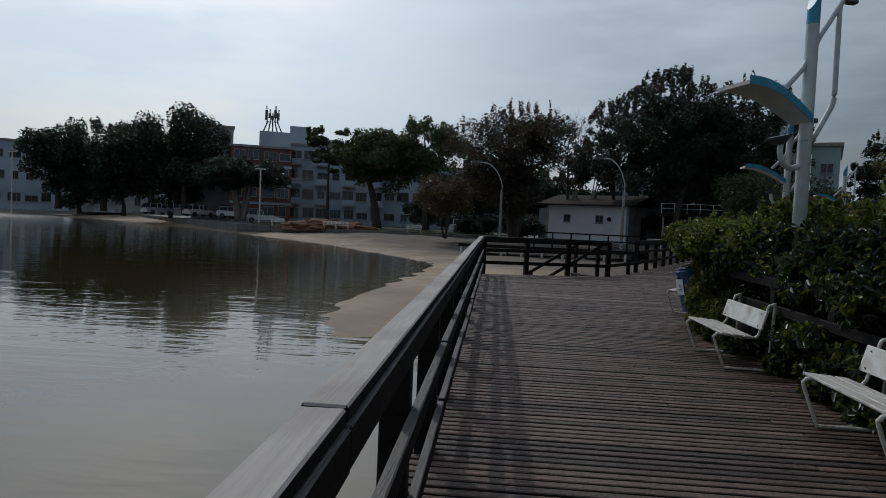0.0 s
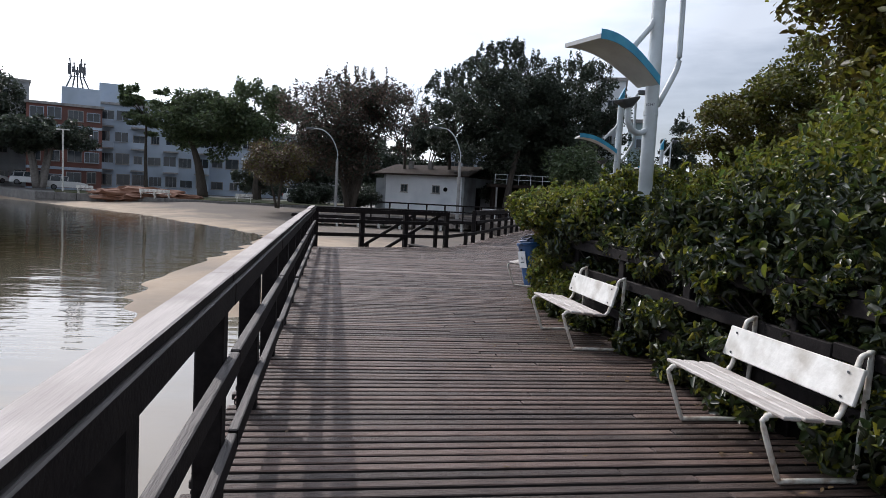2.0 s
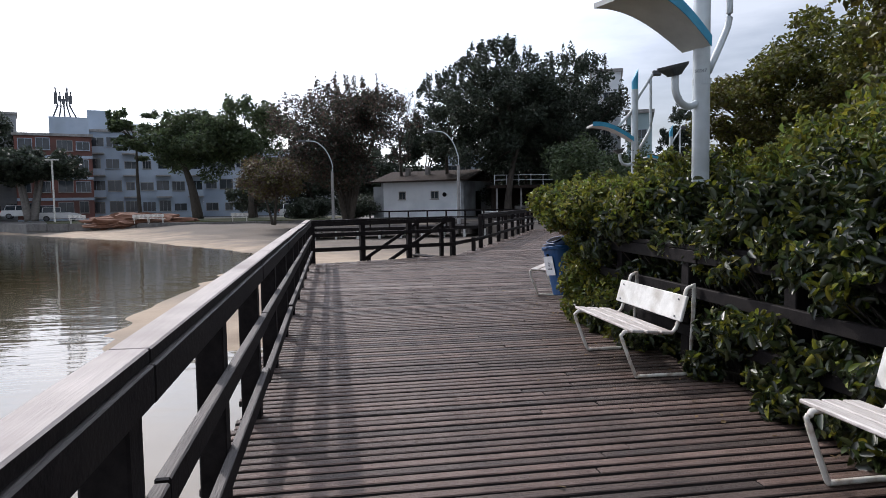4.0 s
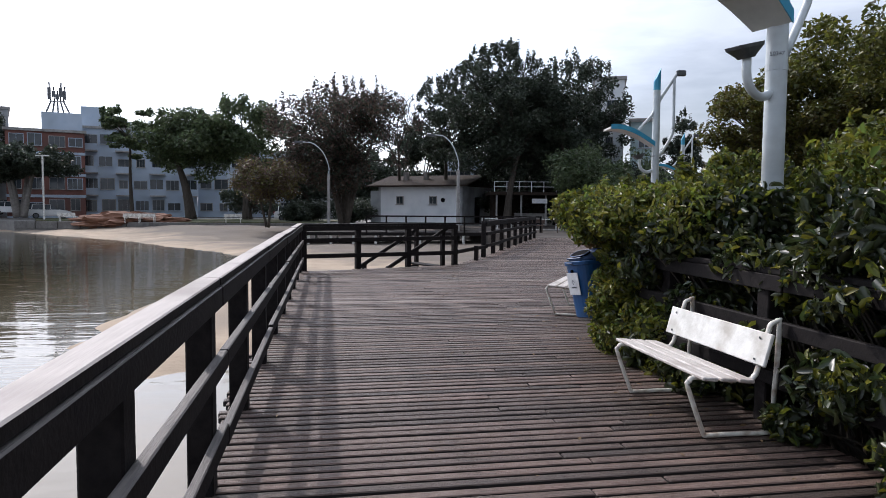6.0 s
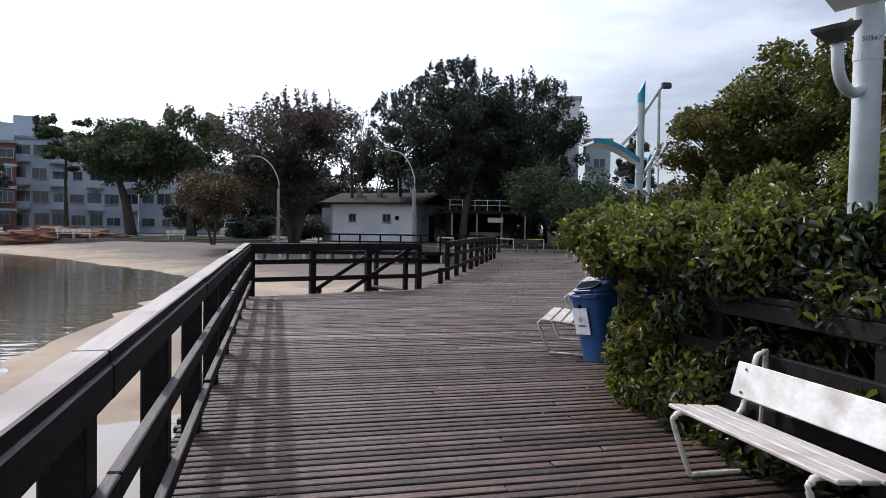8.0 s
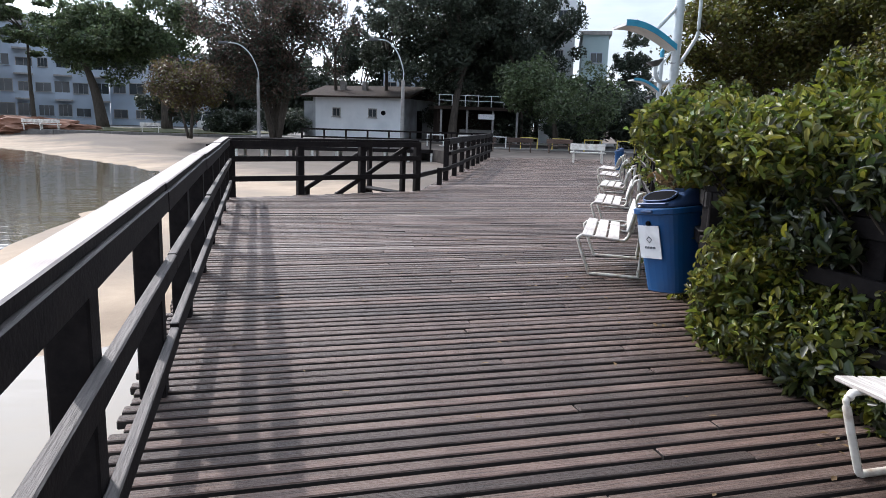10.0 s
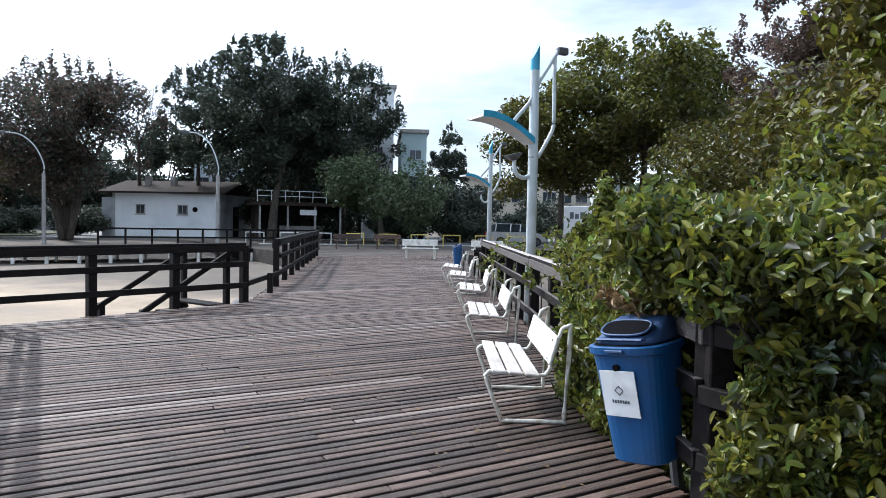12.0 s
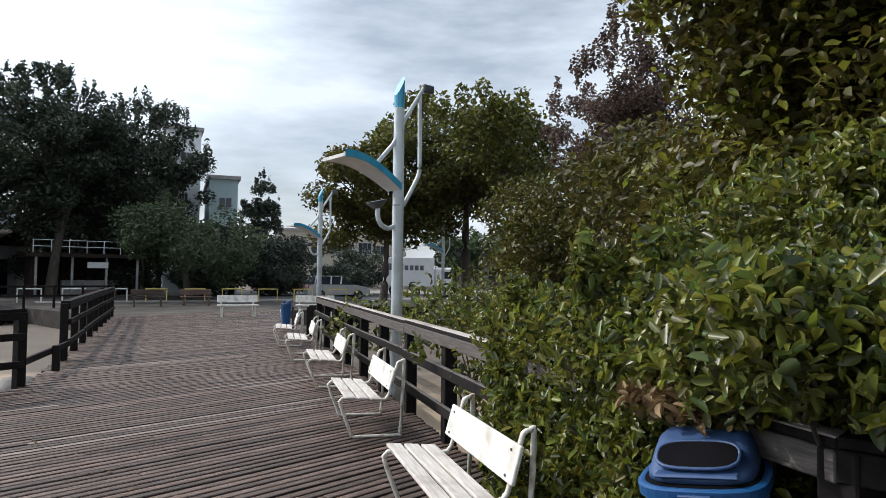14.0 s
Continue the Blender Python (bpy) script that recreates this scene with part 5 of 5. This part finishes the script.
# ---- cars ----
def car(m, paint, label, length=4.1, high=1.5):
    t = thing("car", m, label, "car", "parked cars")
    L, W = length / 2, 0.86
    prof = [(-L, 0.30), (-L, 0.72), (-L + 0.10, 0.92), (-L + 0.35, 1.02), (L - 1.15, 0.98), (L - 0.25, 0.82), (L, 0.66), (L, 0.30)]
    bm = bmesh.new()
    a = [bm.verts.new((x, -W, z)) for x, z in prof]
    b = [bm.verts.new((x, W, z)) for x, z in prof]
    bm.faces.new(a)
    bm.faces.new(b[::-1])
    for i in range(len(prof)):
        j = (i + 1) % len(prof)
        bm.faces.new((a[i], b[i], b[j], a[j]))
    bmesh.ops.recalc_face_normals(bm, faces=bm.faces)
    bmesh.ops.bevel(bm, geom=list(bm.edges), offset=0.05, segments=2, affect="EDGES")
    body = part("body", bm, paint, t)
    cab = [(-L + 0.12, 0.98), (-L + 0.42, high - 0.06), (-L + 0.75, high), (L - 1.95, high - 0.02), (L - 1.12, 0.96)]
    bm = bmesh.new()
    a = [bm.verts.new((x, -W + (0.04 if z < 1.1 else 0.16), z)) for x, z in cab]
    b = [bm.verts.new((x, W - (0.04 if z < 1.1 else 0.16), z)) for x, z in cab]
    bm.faces.new(a)
    bm.faces.new(b[::-1])
    for i in range(len(cab)):
        j = (i + 1) % len(cab)
        bm.faces.new((a[i], b[i], b[j], a[j]))
    bmesh.ops.recalc_face_normals(bm, faces=bm.faces)
    part("cabin", bm, GLASS, t, "dark glazed cabin")
    part("roof_panel", box((-L + 0.55, -W + 0.14, high - 0.005), (L - 1.95, W - 0.14, high + 0.03), None, 0.02), paint, t)
    for s in (-1, 1):
        for x0, x1 in ((-L + 0.42, -L + 0.58), (-L + 1.45, -L + 1.55), (L - 1.98, L - 1.86)):
            part("pillar", tube([(x0, s * (W - 0.06), 1.0), ((x0 + x1) / 2, s * (W - 0.14), high)], 0.045, 6), paint, t)
        for x in (-L + 0.78, L - 0.82):
            wheel = part("wheel", tube([(x, s * (W - 0.18), 0.31), (x, s * (W + 0.015), 0.31)], 0.31, 18), RUBBER, t)
            part("rim", tube([(x, s * (W + 0.017), 0.31), (x, s * (W + 0.03), 0.31)], 0.20, 14), LAMP_GREY, wheel)
        part("headlight", box((L - 0.12, s * 0.62 - 0.16, 0.62), (L + 0.012, s * 0.62 + 0.16, 0.76), None, 0.02), SAIL_WHITE, t)
        part("tail_lamp", box((-L - 0.012, s * 0.70 - 0.10, 0.72), (-L + 0.05, s * 0.70 + 0.10, 0.95), None, 0.02), RED_LAMP, t)
    return t


car(pose(28.8, 26.4, 0.03, 0, 0, -24), CAR_SILVER, "silver hatchback parked beyond the plaza")
for az, d, turn, paint, lab in ((-20.0, 86, 20, CAR_WHITE, "white estate car parked by the promenade"), (-28.0, 98, 60, CAR_SILVER, "pale car parked under the shore trees"), (-24.9, 96, 60, CAR_WHITE, "white car parked under the shore trees"),
                             (-22.3, 92, 15, CAR_SILVER, "silver car parked by the shore road"), (-2.6, 74, 5, CAR_WHITE, "white car parked behind the small tree")):
    x, y = at(az, d)
    car(pose(x, y, 0.05 if d < 90 else 0.35, 0, 0, turn), paint, lab)


def van():
    t = thing("box_van", pose(40.5, 31.0, 0.02, 0, 0, -44), "white box truck with dark lettering on its side", "truck")
    part("cargo_box", box((-2.6, -1.1, 0.75), (1.6, 1.1, 3.1), None, 0.03), CAR_WHITE, t)
    part("cab", box((1.62, -1.0, 0.5), (3.1, 1.0, 2.3), None, 0.15), CAR_WHITE, t)
    part("windscreen", box((2.3, -1.02, 1.35), (3.0, 1.02, 2.0), None, 0.05), GLASS, t)
    bm = bmesh.new()
    for k in range(7):
        add_box(bm, (-2.1 + 0.42 * k, -1.112, 2.05), (-1.8 + 0.42 * k, -1.102, 2.45 + (0.15 if k in (0, 2) else 0)))
    part("lettering", bm, INK, t)
    for x in (-1.7, 2.2):
        for s in (-1, 1):
            part("wheel", tube([(x, s * 0.8, 0.42), (x, s * 1.08, 0.42)], 0.42, 16), RUBBER, t)
    return t


van()


# ---- plaza furniture ----
def plaza_bench(x, y, turn, label, paint):
    t = thing("park_bench", pose(x, y, -0.008, 0, 0, turn), label, "bench", "plaza benches")
    part("seat", box((0, 0, 0.42), (1.5, 0.42, 0.47), None, 0.01), paint, t)
    part("backrest", box((0, 0.42, 0.55), (1.5, 0.46, 0.82), None, 0.01), paint, t)
    for lx in (0.12, 1.32):
        for ly in (0.04, 0.36):
            part("leg", box((lx, ly, 0), (lx + 0.06, ly + 0.05, 0.42)), paint, t)
        part("back_support", box((lx, 0.462, 0.3), (lx + 0.06, 0.50, 0.80)), paint, t)
    return t


plaza_bench(13.6, 13.9, -22, "white bench with thin legs on the boardwalk end", WHITE_PAINT)
plaza_bench(16.0, 12.4, -32, "white bench beside the far railing", WHITE_PAINT)
for k, (x, y) in enumerate(((12.4, 24.6), (14.4, 23.8), (16.6, 23.2))):
    plaza_bench(x, y, -20, "weathered brown bench under the trees", PLANK)


def hoop(x, y, turn, paint, label):
    t = thing("barrier_hoop", pose(x, y, -0.01, 0, 0, turn), label, "barrier", "barrier hoops")
    part("hoop_tube", tube(curve([(0, 0, -0.1), (0, 0, 0.68), (0.06, 0, 0.74), (1.02, 0, 0.74), (1.08, 0, 0.68), (1.08, 0, -0.1)], 3), 0.035, 8), paint, t)
    return t


for k in range(9):
    a = radians(14.5 + 2.8 * k)
    hoop(0.9 + 42 * math.sin(a), -9.86 + 42 * math.cos(a), -24, YELLOW if k > 2 else SAIL_WHITE, "faded yellow steel barrier hoop" if k > 2 else "white steel barrier hoop")
for k, (x, y, s) in enumerate(((4.9, 3.9, 0.55), (4.3, 3.1, 0.42), (5.4, 4.9, 0.5), (3.9, 4.2, 0.36), (5.0, 5.9, 0.45), (3.5, 3.2, 0.3), (6.0, 6.6, 0.5))):
    rock = bmesh.new()
    bmesh.ops.create_icosphere(rock, subdivisions=3, radius=s)
    for v in rock.verts:
        v.co *= 1 + 0.4 * noise.noise(v.co * (1.1 / s) + Vector((k * 3.1, 0, 0)))
        v.co.z *= 0.6
    o = part("boulder", rock, ROCK, smooth=True)
    o.matrix_world = pose(x, y, -0.72, 0, 0, 50 * k)
    tagged(o, "dark grey boulder beside the beach stairs", "rock", "boulders by the stairs")
for k, (az, d) in enumerate(((-13.8, 66), (-12.8, 66), (-18.2, 72), (-6.6, 64))):
    x, y = at(az, d)
    plaza_bench(x, y, 170 + 6 * k, "white bench on the promenade grass", WHITE_PAINT)
o = raw("earth_mound", [], [], EARTH)
bm = bmesh.new()
bmesh.ops.create_icosphere(bm, subdivisions=4, radius=1)
for v in bm.verts:
    v.co *= 1 + 0.3 * noise.noise(v.co * 2.5)
    v.co *= 1 + 0.25 * noise.noise(v.co * 7)
    v.co.x *= 4.6
    v.co.y *= 1.6
    v.co.z *= 0.85
bm.to_mesh(o.data)
bm.free()
x, y = at(-14.6, 68)
o.location = (x, y, 0.05)
tagged(o, "heap of red brown earth on the grass", "earth heap")

# ---- fallen leaves ----
litter = thing("fallen_leaves", pose(0, 0, 0.006), "scattered small dry leaves on the deck boards", "leaves", kind="stuff")
n_leaf = 150
lx, ly = rng.uniform(0.1, 3.5, n_leaf), rng.uniform(-20, -1, n_leaf)
lx = np.where(rng.random(n_leaf) < 0.6, 3.5 - np.abs(rng.normal(0, 0.35, n_leaf)), lx)
leaf_mesh("leaf_litter", np.stack([lx, ly, np.full(n_leaf, 0.004)], 1), 0.045, LEAF_DRY, litter, droop=0.0, up=5.0)

# ---- deck boards near the walk, one by one ----
for x0, x1, y, dz in singles[:300]:
    o = new("plank", plank_mesh(x1 - x0))
    o.parent = deck
    o.location = (x0, y, dz)
